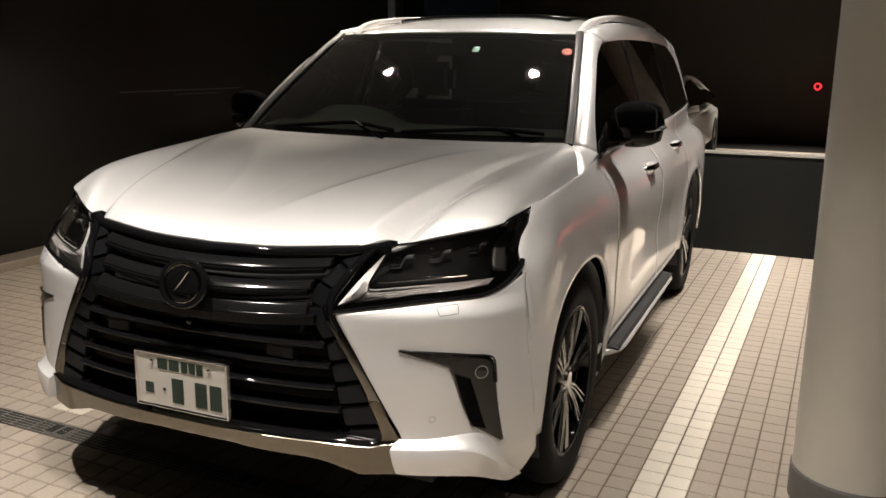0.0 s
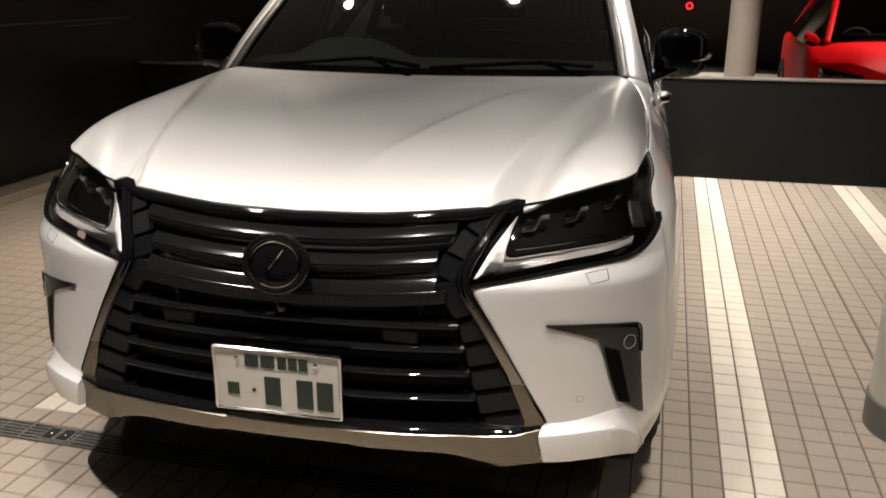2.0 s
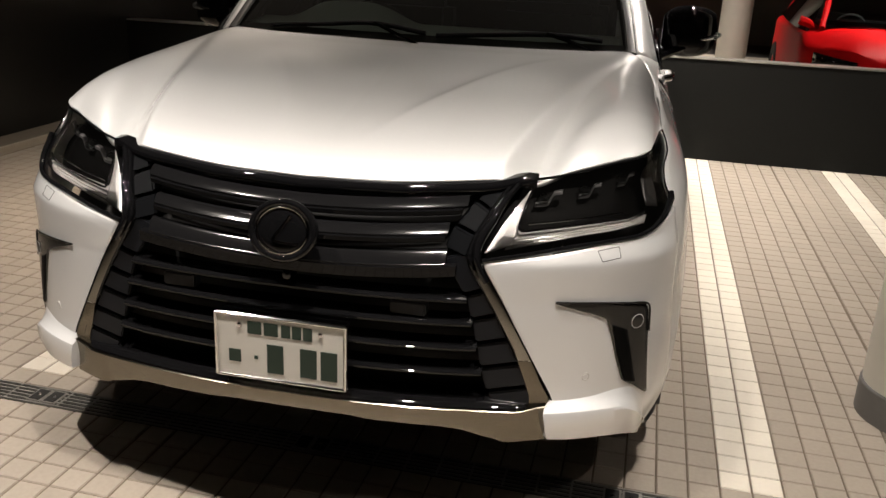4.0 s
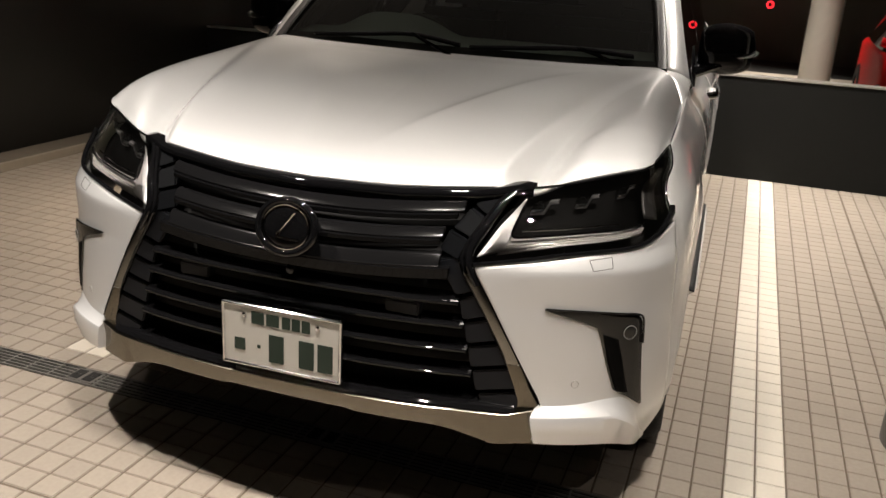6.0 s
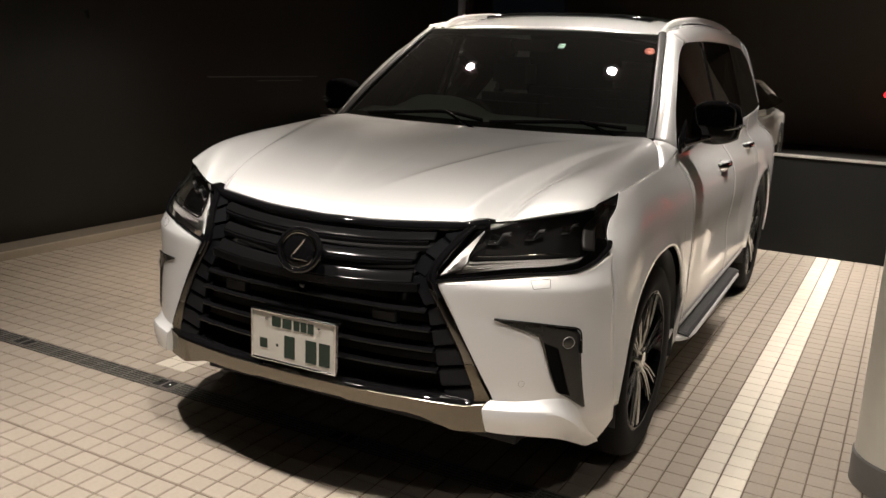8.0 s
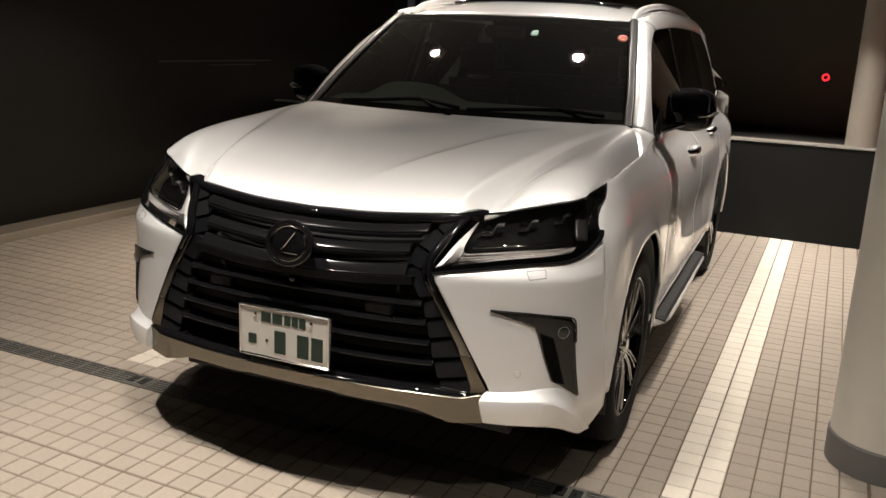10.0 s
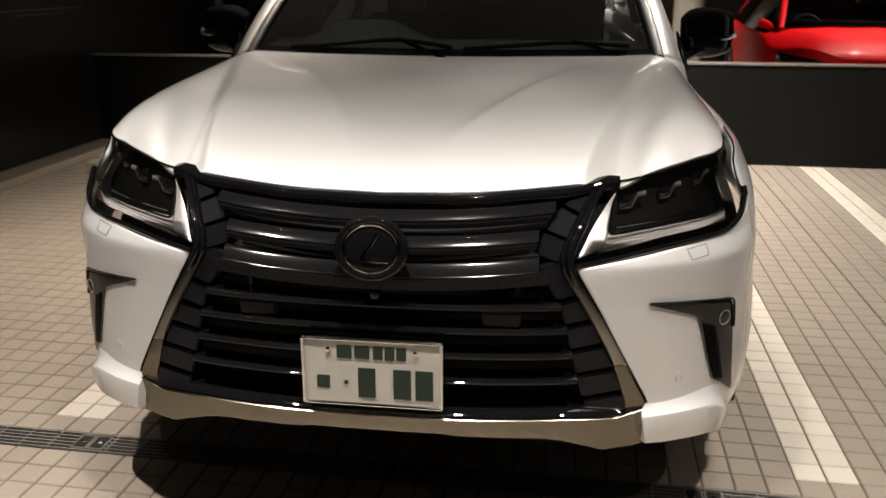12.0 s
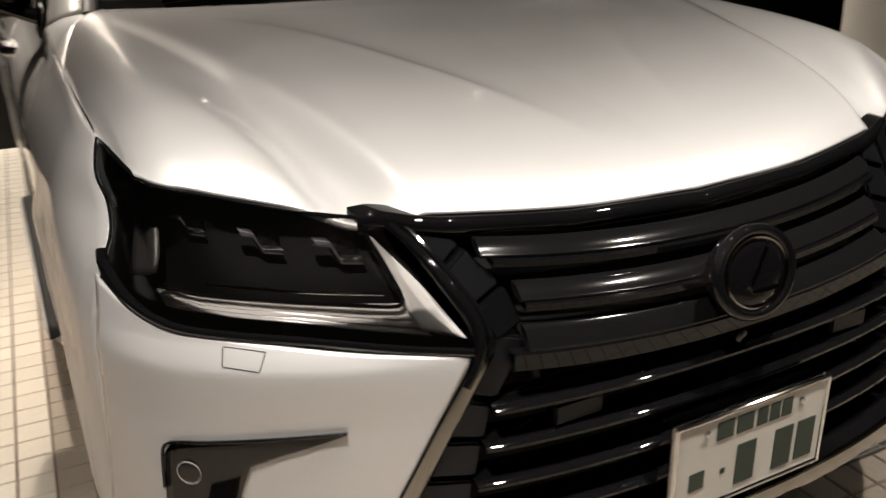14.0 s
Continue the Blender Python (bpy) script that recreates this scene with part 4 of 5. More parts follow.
# lower chrome bar with raised corners
BAR_TOP = ((0, 0.416), (0.45, 0.416), (0.585, 0.410), (0.61, 0.416), (0.652, 0.424))
BAR_LOW = ((0, 0.366), (0.17, 0.366), (0.19, 0.361), (0.40, 0.357), (0.45, 0.350), (0.50, 0.334), (0.53, 0.325), (0.56, 0.322), (0.652, 0.326))
rows = []
for i in range(-80, 81):
    x = 0.652 * i / 80
    top_z, low_z = table(BAR_TOP, abs(x)), table(BAR_LOW, abs(x))
    y0 = front_y(x, 0.39)
    k = min(1, max(0, (abs(x) - 0.532) / 0.016))
    lean = 0.012 * (1 - k)
    mid_z = 0.55 * top_z + 0.45 * low_z
    rows.append([(x, y0 + 0.012, top_z - 0.004), (x, y0 - 0.009, top_z), (x, y0 - 0.012, top_z - 0.002), (x, y0 - 0.011 + 0.3 * lean, mid_z), (x, y0 - 0.008 + lean, low_z + 0.002), (x, y0 - 0.004 + lean, low_z), (x, y0 + 0.07, low_z - 0.004)])
v, f = sheet(rows, closed=True)
rows = []
for i in range(-40, 41):
    x = 0.60 * i / 40
    top_z = table(BAR_TOP, abs(x))
    y0 = front_y(x, 0.39)
    rows.append([(x, y0 - 0.001, top_z - 0.008), (x, y0 - 0.001, top_z + 0.002), (x, y0 + 0.008, top_z + 0.010), (x, y0 + 0.030, top_z + 0.016), (x, y0 + 0.07, top_z + 0.020)])
w, g = sheet(rows, flip=True)
mesh_object("lower_rim", w, g, GLOSS_BLACK, grille, angle=40)
mesh_object("lower_chrome_bar", v, f, CHAMPAGNE, car, "champagne chrome lower bar", angle=24)
bm = bmesh.new()
box(bm, (-0.60, 0.20, 0.285), (0.60, 0.9, 0.36), 0.03)
part("undertray", bm, DARK_PLASTIC, car)
bm = bmesh.new()
box(bm, (-0.70, 0.30, 0.20), (0.70, 4.7, 0.40), 0.03)
part("underbody", bm, DARK_PLASTIC, car)

# number plate: frame, plate, embossed characters as plain bars
plate = box_part("number_plate", (-0.171, -0.004, 0.447), (0.171, 0.03, 0.622), CHROME, car, "white number plate in a chrome frame", bevel=0.005)
box_part("plate_face", (-0.165, -0.008, 0.453), (0.165, -0.003, 0.616), PLATE_WHITE, plate, bevel=0.002)
for x0, z0, w, h in ((-0.084, 0.571, 0.037, 0.034), (-0.041, 0.571, 0.037, 0.034), (0.004, 0.571, 0.024, 0.034), (0.032, 0.571, 0.024, 0.034), (0.060, 0.571, 0.024, 0.034),
                     (-0.135, 0.490, 0.032, 0.034), (-0.068, 0.503, 0.010, 0.010), (-0.034, 0.470, 0.043, 0.078), (0.052, 0.470, 0.043, 0.078), (0.105, 0.470, 0.043, 0.078)):
    box_part("bar", (x0, -0.0095, z0), (x0 + w, -0.007, z0 + h), PLATE_GREEN, plate, bevel=0.0008)
corners = [(-0.1675, 0.4505), (0.1675, 0.4505), (0.1675, 0.6185), (-0.1675, 0.6185)]
for (xa, za), (xb, zb) in zip(corners, corners[1:] + corners[:1]):
    tube("frame_bar", [(xa, -0.0075, za), (xb, -0.0075, zb)], 0.0042, CHROME, plate, "polished frame bar", n=10, steps=2, smooth=False)
for x0 in (-0.105, 0.105):
    bm = bmesh.new()
    lathe(bm, [(0.002, -0.0125), (0.006, -0.011), (0.007, -0.008), (0.007, -0.006)], n=14, axis="y", centre=(x0, 0, 0.592))
    part("screw", bm, CHROME, plate)

# ---- cabin, roof, glass ----
for s in (1, -1):
    pillar_in = [(0.772, 1.405, 1.155), (0.742, 1.56, 1.275), (0.70, 1.74, 1.405), (0.66, 1.92, 1.525), (0.628, 2.06, 1.606)]
    pillar_mid = [(0.829, 1.436, 1.139), (0.786, 1.592, 1.277), (0.742, 1.769, 1.407), (0.699, 1.947, 1.524), (0.667, 2.10, 1.608)]
    pillar_out = [(0.868, 1.474, 1.116), (0.820, 1.606, 1.262), (0.777, 1.776, 1.393), (0.737, 1.946, 1.500), (0.712, 2.135, 1.575)]
    ribbon("a_pillar", [pillar_in, pillar_mid, pillar_out], PAINT, car, side=s, thick=0.03, nu=24, flip=True)
    tube("windshield_trim", [Vector(p) + Vector((-0.004, -0.004, 0.003)) for p in pillar_in], 0.019, TRIM_GREY, car, side=s, flat=0.5)
    # cowl corner between hood and pillar
    ribbon("cowl_corner", [[hood_at(0.766, 1.403), hood_at(0.816, 1.334), hood_at(0.866, 1.205)], [(0.769, 1.404, 1.156), (0.826, 1.395, 1.128), (0.868, 1.345, 1.074)], [(0.772, 1.412, 1.160), (0.829, 1.446, 1.147), (0.868, 1.482, 1.124)]], PAINT, car, side=s, nu=8, thick=0.01)
    # roof side above the windows
    edge_in = [(0.628, 2.06, 1.606), (0.64, 2.35, 1.655), (0.65, 2.8, 1.682), (0.65, 3.4, 1.684), (0.635, 4.0, 1.665), (0.61, 4.5, 1.60)]
    edge_mid = [(0.665, 2.10, 1.622), (0.68, 2.35, 1.652), (0.69, 2.8, 1.668), (0.69, 3.4, 1.668), (0.675, 4.0, 1.65), (0.66, 4.55, 1.56)]
    edge_out = [(0.718, 2.18, 1.575), (0.722, 2.40, 1.588), (0.718, 2.8, 1.600), (0.715, 3.4, 1.602), (0.70, 4.0, 1.585), (0.69, 4.5, 1.48)]
    ribbon("roof_side", [edge_in, edge_mid, edge_out], PAINT, car, side=s, thick=0.03, nu=30, flip=True)
    # side windows
    belt = ((1.5, 1.118), (2.5, 1.145), (3.5, 1.175), (4.6, 1.21))
    head = ((1.497, 1.13), (1.616, 1.265), (1.786, 1.40), (1.952, 1.503), (2.145, 1.568), (2.42, 1.585), (3.4, 1.598), (4.0, 1.582), (4.35, 1.51), (4.55, 1.38), (4.64, 1.23))
    for name, a, b in (("front_window", 1.504, 2.545), ("rear_window", 2.63, 3.43), ("quarter_window", 3.50, 4.60)):
        rows = []
        for i in range(25):
            y = a + (b - a) * i / 24
            lo_z, hi_z = table(belt, y), max(table(belt, y) + 0.004, table(head, y))
            rows.append([(s * p[0], p[1], p[2]) for p in (house(y, lo_z + (hi_z - lo_z) * j / 8) for j in range(9))])
        v, f = sheet(rows, flip=s < 0)
        mesh_object(name, v, f, PRIVACY, car, "dark tinted side glass")
    for y in (2.588, 3.465):
        rows = []
        for k in range(9):
            z = table(belt, y) + (table(head, y) - table(belt, y)) * k / 8
            rows.append([(s * p[0], p[1], p[2]) for p in (house(y - 0.042, z), house(y + 0.042, z))])
        v, f = sheet(rows, flip=s > 0)
        mesh_object("window_pillar", v, f, GLOSS_BLACK, car, thick=0.02)
    tube("belt_trim", [Vector(house(y, table(belt, y) - 0.004)) + Vector((0.004, 0, 0)) for y in (1.54, 2.0, 2.5, 3.0, 3.5, 4.0, 4.55)], 0.006, GLOSS_BLACK, car, side=s)
    # rear pillar and flank
    rows = []
    for i in range(15):
        y = 4.15 + (4.80 - 4.15) * i / 14
        lo_z = table(head, y) if y < 4.64 else 1.21
        rows.append([(s * p[0], p[1], p[2]) for p in (house(y, lo_z + (max(lo_z + 0.01, table(((4.15, 1.645), (4.5, 1.60), (4.80, 1.42)), y)) - lo_z) * j / 6) for j in range(7))])
    v, f = sheet(rows, flip=s < 0)
    mesh_object("rear_pillar", v, f, PAINT, car, thick=0.02)
    # doors and rear quarter
    for name, a, b in (("front_door", 1.503, 2.585), ("rear_door", 2.591, 3.50), ("rear_quarter", 3.506, TAIL)):
        rows = []
        n = 40 if name != "rear_quarter" else 60
        for i in range(n + 1):
            y = a + (b - a) * i / n
            lo_z = arch_top(y, 0.375 if name != "rear_quarter" else 0.34)
            hi_z = table(belt, y) - 0.004
            col = []
            for j in range(25):
                z = lo_z + (hi_z - lo_z) * j / 24
                col.append((s * flank(y, z)[0], y, z))
            rows.append(col)
        v, f = sheet(rows, flip=s < 0)
        door = mesh_object(name, v, f, PAINT, car, thick=0.014, angle=50)
        if name != "rear_quarter":
            hy, hz = (2.30, 0.985) if name == "front_door" else (3.21, 1.015)
            hx = flank(hy, hz)[0]
            handle = tube("handle", [(hx - 0.012, hy - 0.10, hz - 0.004), (hx + 0.026, hy - 0.07, hz), (hx + 0.034, hy, hz + 0.002), (hx + 0.026, hy + 0.07, hz + 0.002), (hx - 0.012, hy + 0.095, hz)], 0.012, CHROME, door, "chrome pull handle", side=s, n=10, flat=1.3)
            bm = bmesh.new()
            box(bm, (s * (hx - 0.004) - 0.004, hy - 0.06, hz - 0.032), (s * (hx - 0.004) + 0.004, hy + 0.06, hz + 0.022), 0.003)
            part("handle_recess", bm, PAINT, door)
    # rocker and running board
    rows = []
    for i in range(31):
        y = 1.30 + (3.36 - 1.30) * i / 30
        rows.append([(s * x, y, z) for x, z in ((0.955, 0.378), (0.945, 0.34), (0.90, 0.30), (0.80, 0.29))])
    v, f = sheet(rows, flip=s > 0)
    mesh_object("rocker", v, f, PAINT, car, thick=0.01)
    rows = []
    for i in range(31):
        y = 1.42 + (2.93 - 1.42) * i / 30
        e = min(1, (i / 30) / 0.08, (1 - i / 30) / 0.05)
        xo = 0.93 + 0.075 * e ** 0.6
        rows.append([(s * x, y, z) for x, z in ((0.86, 0.335), (xo - 0.015, 0.322), (xo, 0.316), (xo + 0.004, 0.306), (xo - 0.004, 0.296), (xo - 0.03, 0.290), (0.86, 0.290))])
    v, f = sheet(rows, flip=s > 0, closed=True)
    step = mesh_object("running_board", v, f, PAINT, car, "white edged running board with a black tread")
    rows = []
    for i in range(31):
        y = 1.47 + (2.88 - 1.47) * i / 30
        rows.append([(s * x, y, z) for x, z in ((0.858, 0.342), (0.975, 0.329), (1.000, 0.3225))])
    v, f = sheet(rows, flip=s > 0)
    mesh_object("tread", v, f, TREAD, step, "black ribbed tread", thick=0.006)
    for k in range(8):
        x0 = 0.872 + k * 0.016
        bm = bmesh.new()
        z0 = 0.342 - (x0 - 0.858) * 0.134
        box(bm, (s * x0 - 0.003, 1.50, z0 - 0.002), (s * x0 + 0.003, 2.85, z0 + 0.004), 0.001)
        part("rib", bm, TREAD, step)
    # wheel housings and mud flap
    for hub in (HUB_F, HUB_R):
        rows = []
        for k in range(25):
            a = radians(-15 + 210 * k / 24)
            rr = ARCH - 0.006
            rows.append([(s * x, hub + rr * math.cos(a), HUB_Z + rr * math.sin(a)) for x in (0.955, 0.90, 0.6)])
        v, f = sheet(rows, flip=s < 0)
        mesh_object("wheel_housing", v, f, DARK_PLASTIC, car, thick=0.004)
        # near-black wall paints in the dark of the wheel well
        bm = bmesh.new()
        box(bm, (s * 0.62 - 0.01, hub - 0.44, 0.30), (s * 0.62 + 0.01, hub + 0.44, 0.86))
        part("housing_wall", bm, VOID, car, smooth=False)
    bm = bmesh.new()
    box(bm, (s * 0.83 - 0.11, 4.17, 0.20), (s * 0.83 + 0.11, 4.185, 0.46), 0.004)
    part("mud_flap", bm, DARK_PLASTIC, car)
    # inner skin so that seams look dark
    rows = []
    for y in (1.0, 1.2, 1.4, 1.6, 2.5, 3.0, 3.34, 3.9, 4.4, 4.85):
        rows.append([(s * (flank(y, z)[0] - 0.03), y, z) for z in (0.84, 0.95, 1.04)])
    v, f = sheet(rows, flip=s < 0)
    mesh_object("inner_panel", v, f, VOID, car)
    # mirror
    shell_rows = []
    for k in range(13):
        u = k / 12
        w = math.sin(math.pi * min(1, max(0.02, u)) ) ** 0.2
        x = 0.876 + 0.208 * u
        cy, cz = 1.71 + 0.03 * u, 1.226 + 0.002 * u
        ring_row = []
        for j in range(20):
            a = 2 * math.pi * j / 20
            ca, sa = math.cos(a), math.sin(a)
            ry, rz = 0.060 * w, 0.101 * w * (1 - 0.10 * u)
            ring_row.append((s * x, cy + ry * math.copysign(abs(ca) ** 0.42, ca), cz + rz * math.copysign(abs(sa) ** 0.45, sa)))
        shell_rows.append(ring_row)
    v, f = sheet(shell_rows, closed=True, flip=s < 0)
    n = 20
    f += [tuple(range(n)), tuple(len(v) - n + j for j in range(n))]
    mirror = mesh_object("side_mirror", v, f, GLOSS_BLACK, car, "gloss black door mirror", angle=60)
    tube("turn_signal", [(1.02, 1.655, 1.202), (1.05, 1.662, 1.206), (1.073, 1.682, 1.212), (1.087, 1.725, 1.220)], lambda u: 0.004 + 0.009 * u, LENS_CLEAR, mirror, "clear turn signal strip", side=s, n=8, flat=0.7)
    tube("signal_backing", [(1.02, 1.657, 1.202), (1.05, 1.665, 1.206), (1.071, 1.685, 1.212), (1.085, 1.727, 1.220)], lambda u: 0.003 + 0.007 * u, SILVER, mirror, side=s, n=8, flat=0.7)
    tube("arm", [(0.858, 1.60, 1.135), (0.90, 1.64, 1.148), (0.96, 1.69, 1.168)], lambda u: 0.034 - 0.010 * u, GLOSS_BLACK, mirror, side=s, n=10, flat=0.6)
    ribbon("mirror_base", [[(0.886, 1.470, 1.104), (0.884, 1.66, 1.116)], [(0.872, 1.505, 1.165), (0.860, 1.66, 1.235)]], GLOSS_BLACK, mirror, side=s, nu=4, thick=0.01)
    bm = bmesh.new()
    box(bm, (s * 0.985 - 0.07, 1.778, 1.185), (s * 0.985 + 0.07, 1.783, 1.285), 0.002)
    part("mirror_glass", bm, CHROME, mirror)
    # roof rail
    rail = [(0.60, 2.14, 1.604), (0.60, 2.24, 1.646), (0.605, 2.45, 1.680), (0.61, 2.9, 1.710), (0.60, 3.6, 1.712), (0.58, 4.2, 1.682), (0.56, 4.42, 1.625)]
    tube("roof_rail", rail, 0.014, HOOK_SILVER, car, "silver roof rail", side=s, n=10, steps=40, flat=1.2)

rows = []
for i in range(-24, 25):
    x = 0.655 * i / 24
    y0 = 1.985 + 0.072 * (abs(x) / 0.64) ** 2
    rows.append([(roof_at(x, y0 + (4.62 - y0) * j / 40)) for j in range(41)])
v, f = sheet(rows)
mesh_object("roof", v, f, PAINT, car, thick=0.02, angle=50)
rows = []
for i in range(-10, 11):
    x = 0.47 * i / 10
    rows.append([tuple(Vector(roof_at(x, 2.42 + 0.60 * j / 10)) + Vector((0, 0, 0.005 + 0.012 * (1 - j / 10)))) for j in range(11)])
v, f = sheet(rows)
mesh_object("sunroof", v, f, GLOSS_BLACK, car, "dark glass sunroof", thick=0.02)
# tail closing panel
rows = []
for i in range(-12, 13):
    u = i / 12
    rows.append([(u * w * 0.9, y + 0.0, z) for w, y, z in ((0.86, TAIL, 0.34), (0.87, TAIL + 0.05, 0.6), (0.86, TAIL + 0.02, 1.0), (0.80, TAIL - 0.02, 1.2), (0.62, 4.70, 1.58), (0.60, 4.60, 1.62))])
v, f = sheet(rows, flip=True)
mesh_object("tailgate", v, f, PAINT, car, thick=0.02, angle=60)

# windshield, from cowl to roof, with a dark border
def shield_at(u, w, out=0.0):
    """u: -1..1 across, w: 0..1 from cowl to roof."""
    x = u * (0.768 - 0.142 * w)
    y = 1.335 + 0.085 * u * u + w * (0.655 - 0.02 * u * u)
    z = 1.160 + 0.002 * u * u + w * (0.452 - 0.010 * u * u) + 0.010 * math.sin(math.pi * w)
    return (x, y - 0.57 * out, z + 0.82 * out)


rows = [[shield_at(i / 20, j / 16) for j in range(17)] for i in range(-20, 21)]
v, f = sheet(rows)
shield = mesh_object("windshield", v, f, SHIELD, car, "curved windshield, two lamps mirrored in it")
for name, us, ws in (("border_top", (-1, 1), (0.93, 1.0)), ("border_side", (-1, -0.965), (0, 0.93)), ("border_side", (0.965, 1), (0, 0.93)), ("border_low", (-1, 1), (0.0, 0.05))):
    rows = [[shield_at(us[0] + (us[1] - us[0]) * i / 20, ws[0] + (ws[1] - ws[0]) * j / 8, -0.004) for j in range(9)] for i in range(21)]
    v, f = sheet(rows)
    mesh_object(name, v, f, DARK_PLASTIC, shield)
for name, u, w, a, b, mat in (("service_sticker", 0.29, 0.80, 0.026, 0.022, GREEN_STICKER), ("inspection_sticker", 0.925, 0.79, 0.036, 0.030, RED_STICKER)):
    rows = []
    for k in range(17):
        t = 2 * math.pi * k / 16
        e = 1.0 if mat is RED_STICKER else 0.35
        rows.append([shield_at(u + a * m * math.copysign(abs(math.cos(t)) ** e, math.cos(t)), w + b * 1.3 * m * math.copysign(abs(math.sin(t)) ** e, math.sin(t)), 0.0025) for m in (0.02, 1)])
    v, f = sheet(rows)
    mesh_object(name, v, f, mat, shield, "small pale green sticker" if mat is GREEN_STICKER else "round faded red sticker", thick=0.001)

# cowl and wipers
rows = []
for i in range(-20, 21):
    u = i / 20
    x = u * 0.765
    p = shield_at(u, 0.0, -0.004)
    rows.append([(x, table([(q[0], q[1]) for q in hi], abs(x)) - 0.03, hood_at(min(abs(x), 0.74), 1.30)[2] - 0.03), (x, p[1] - 0.02, 1.142), (x, p[1] + 0.02, 1.168)])
v, f = sheet(rows)
mesh_object("cowl", v, f, SATIN_BLACK, car, "black plastic cowl panel", thick=0.004)
for x0, x1, w0, w1 in ((-0.60, 0.02, 0.02, 0.085), (0.06, 0.66, 0.03, 0.075)):
    pts = [shield_at(x / 0.76, w, 0.016) for x, w in ((x0, w0), ((2 * x0 + x1) / 3, 0.6 * w0 + 0.5 * w1), ((x0 + 2 * x1) / 3, w1), (x1, w0 + 0.02))]
    wiper = tube("wiper", pts, 0.008, SATIN_BLACK, car, "black windshield wiper", n=6, flat=0.7)
    tube("blade", [Vector(p) + Vector((0, 0.004, -0.008)) for p in pts], 0.005, RUBBER, wiper, n=6)
    tube("arm", [pts[2], shield_at((x0 + 2 * x1) / 3 / 0.76 + 0.12, 0.02, 0.02), shield_at(x1 / 0.76 - 0.02, -0.04, 0.01)], 0.007, GLOSS_BLACK, wiper, n=6)

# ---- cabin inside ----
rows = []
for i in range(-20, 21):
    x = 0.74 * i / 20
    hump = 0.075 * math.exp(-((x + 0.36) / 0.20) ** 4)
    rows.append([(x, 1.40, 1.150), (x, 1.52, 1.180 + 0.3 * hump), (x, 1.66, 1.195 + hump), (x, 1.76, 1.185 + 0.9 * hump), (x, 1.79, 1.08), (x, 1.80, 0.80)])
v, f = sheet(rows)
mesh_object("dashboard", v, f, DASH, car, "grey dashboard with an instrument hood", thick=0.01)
bm = bmesh.new()
lathe(bm, [(0.185 + 0.015 * math.cos(a), 0.015 * math.sin(a)) for a in (math.pi * k / 4 for k in range(8))], n=36, axis="y", closed=True)
for q in bm.verts:
    q.co = Matrix.Rotation(radians(-24), 3, "X") @ q.co + Vector((-0.37, 1.93, 1.07))
wheel_rim = part("steering_wheel", bm, SEAT, car, "dark leather steering wheel")
bm = bmesh.new()
box(bm, (-0.43, 1.91, 1.02), (-0.31, 1.96, 1.11), 0.02)
part("hub_pad", bm, SEAT, wheel_rim)
for x in (-0.37, 0.37):
    bm = bmesh.new()
    box(bm, (x - 0.25, 2.1, 0.62), (x + 0.25, 2.62, 0.76), 0.05)
    seat = part("front_seat", bm, SEAT, car, "dark leather front seat")
    bm = bmesh.new()
    box(bm, (x - 0.24, 2.55, 0.72), (x + 0.24, 2.72, 1.26), 0.05)
    part("seat_back", bm, SEAT, seat)
    bm = bmesh.new()
    box(bm, (x - 0.13, 2.58, 1.28), (x + 0.13, 2.70, 1.47), 0.04)
    part("headrest", bm, SEAT, seat)
bm = bmesh.new()
box(bm, (-0.62, 3.3, 0.62), (0.62, 3.55, 1.28), 0.06)
part("rear_bench", bm, SEAT, car, "dark leather rear bench")
bm = bmesh.new()
box(bm, (-0.11, 1.955, 1.50), (0.11, 1.985, 1.56), 0.012)
part("cabin_mirror", bm, DARK_PLASTIC, car)
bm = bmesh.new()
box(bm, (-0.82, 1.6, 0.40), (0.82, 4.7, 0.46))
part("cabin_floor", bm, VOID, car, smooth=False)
# added near-black sheet closes off the rear cabin so that it stays dark
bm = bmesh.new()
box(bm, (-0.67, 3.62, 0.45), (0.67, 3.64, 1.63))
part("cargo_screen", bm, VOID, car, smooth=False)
rows = [[(x, y, roof_at(x, y)[2] - 0.035) for y in (2.06, 2.3, 2.8, 3.4, 3.62)] for x in (-0.62, -0.3, 0, 0.3, 0.62)]
v, f = sheet(rows, flip=True)
mesh_object("headliner", v, f, SEAT, car, thick=0.004)

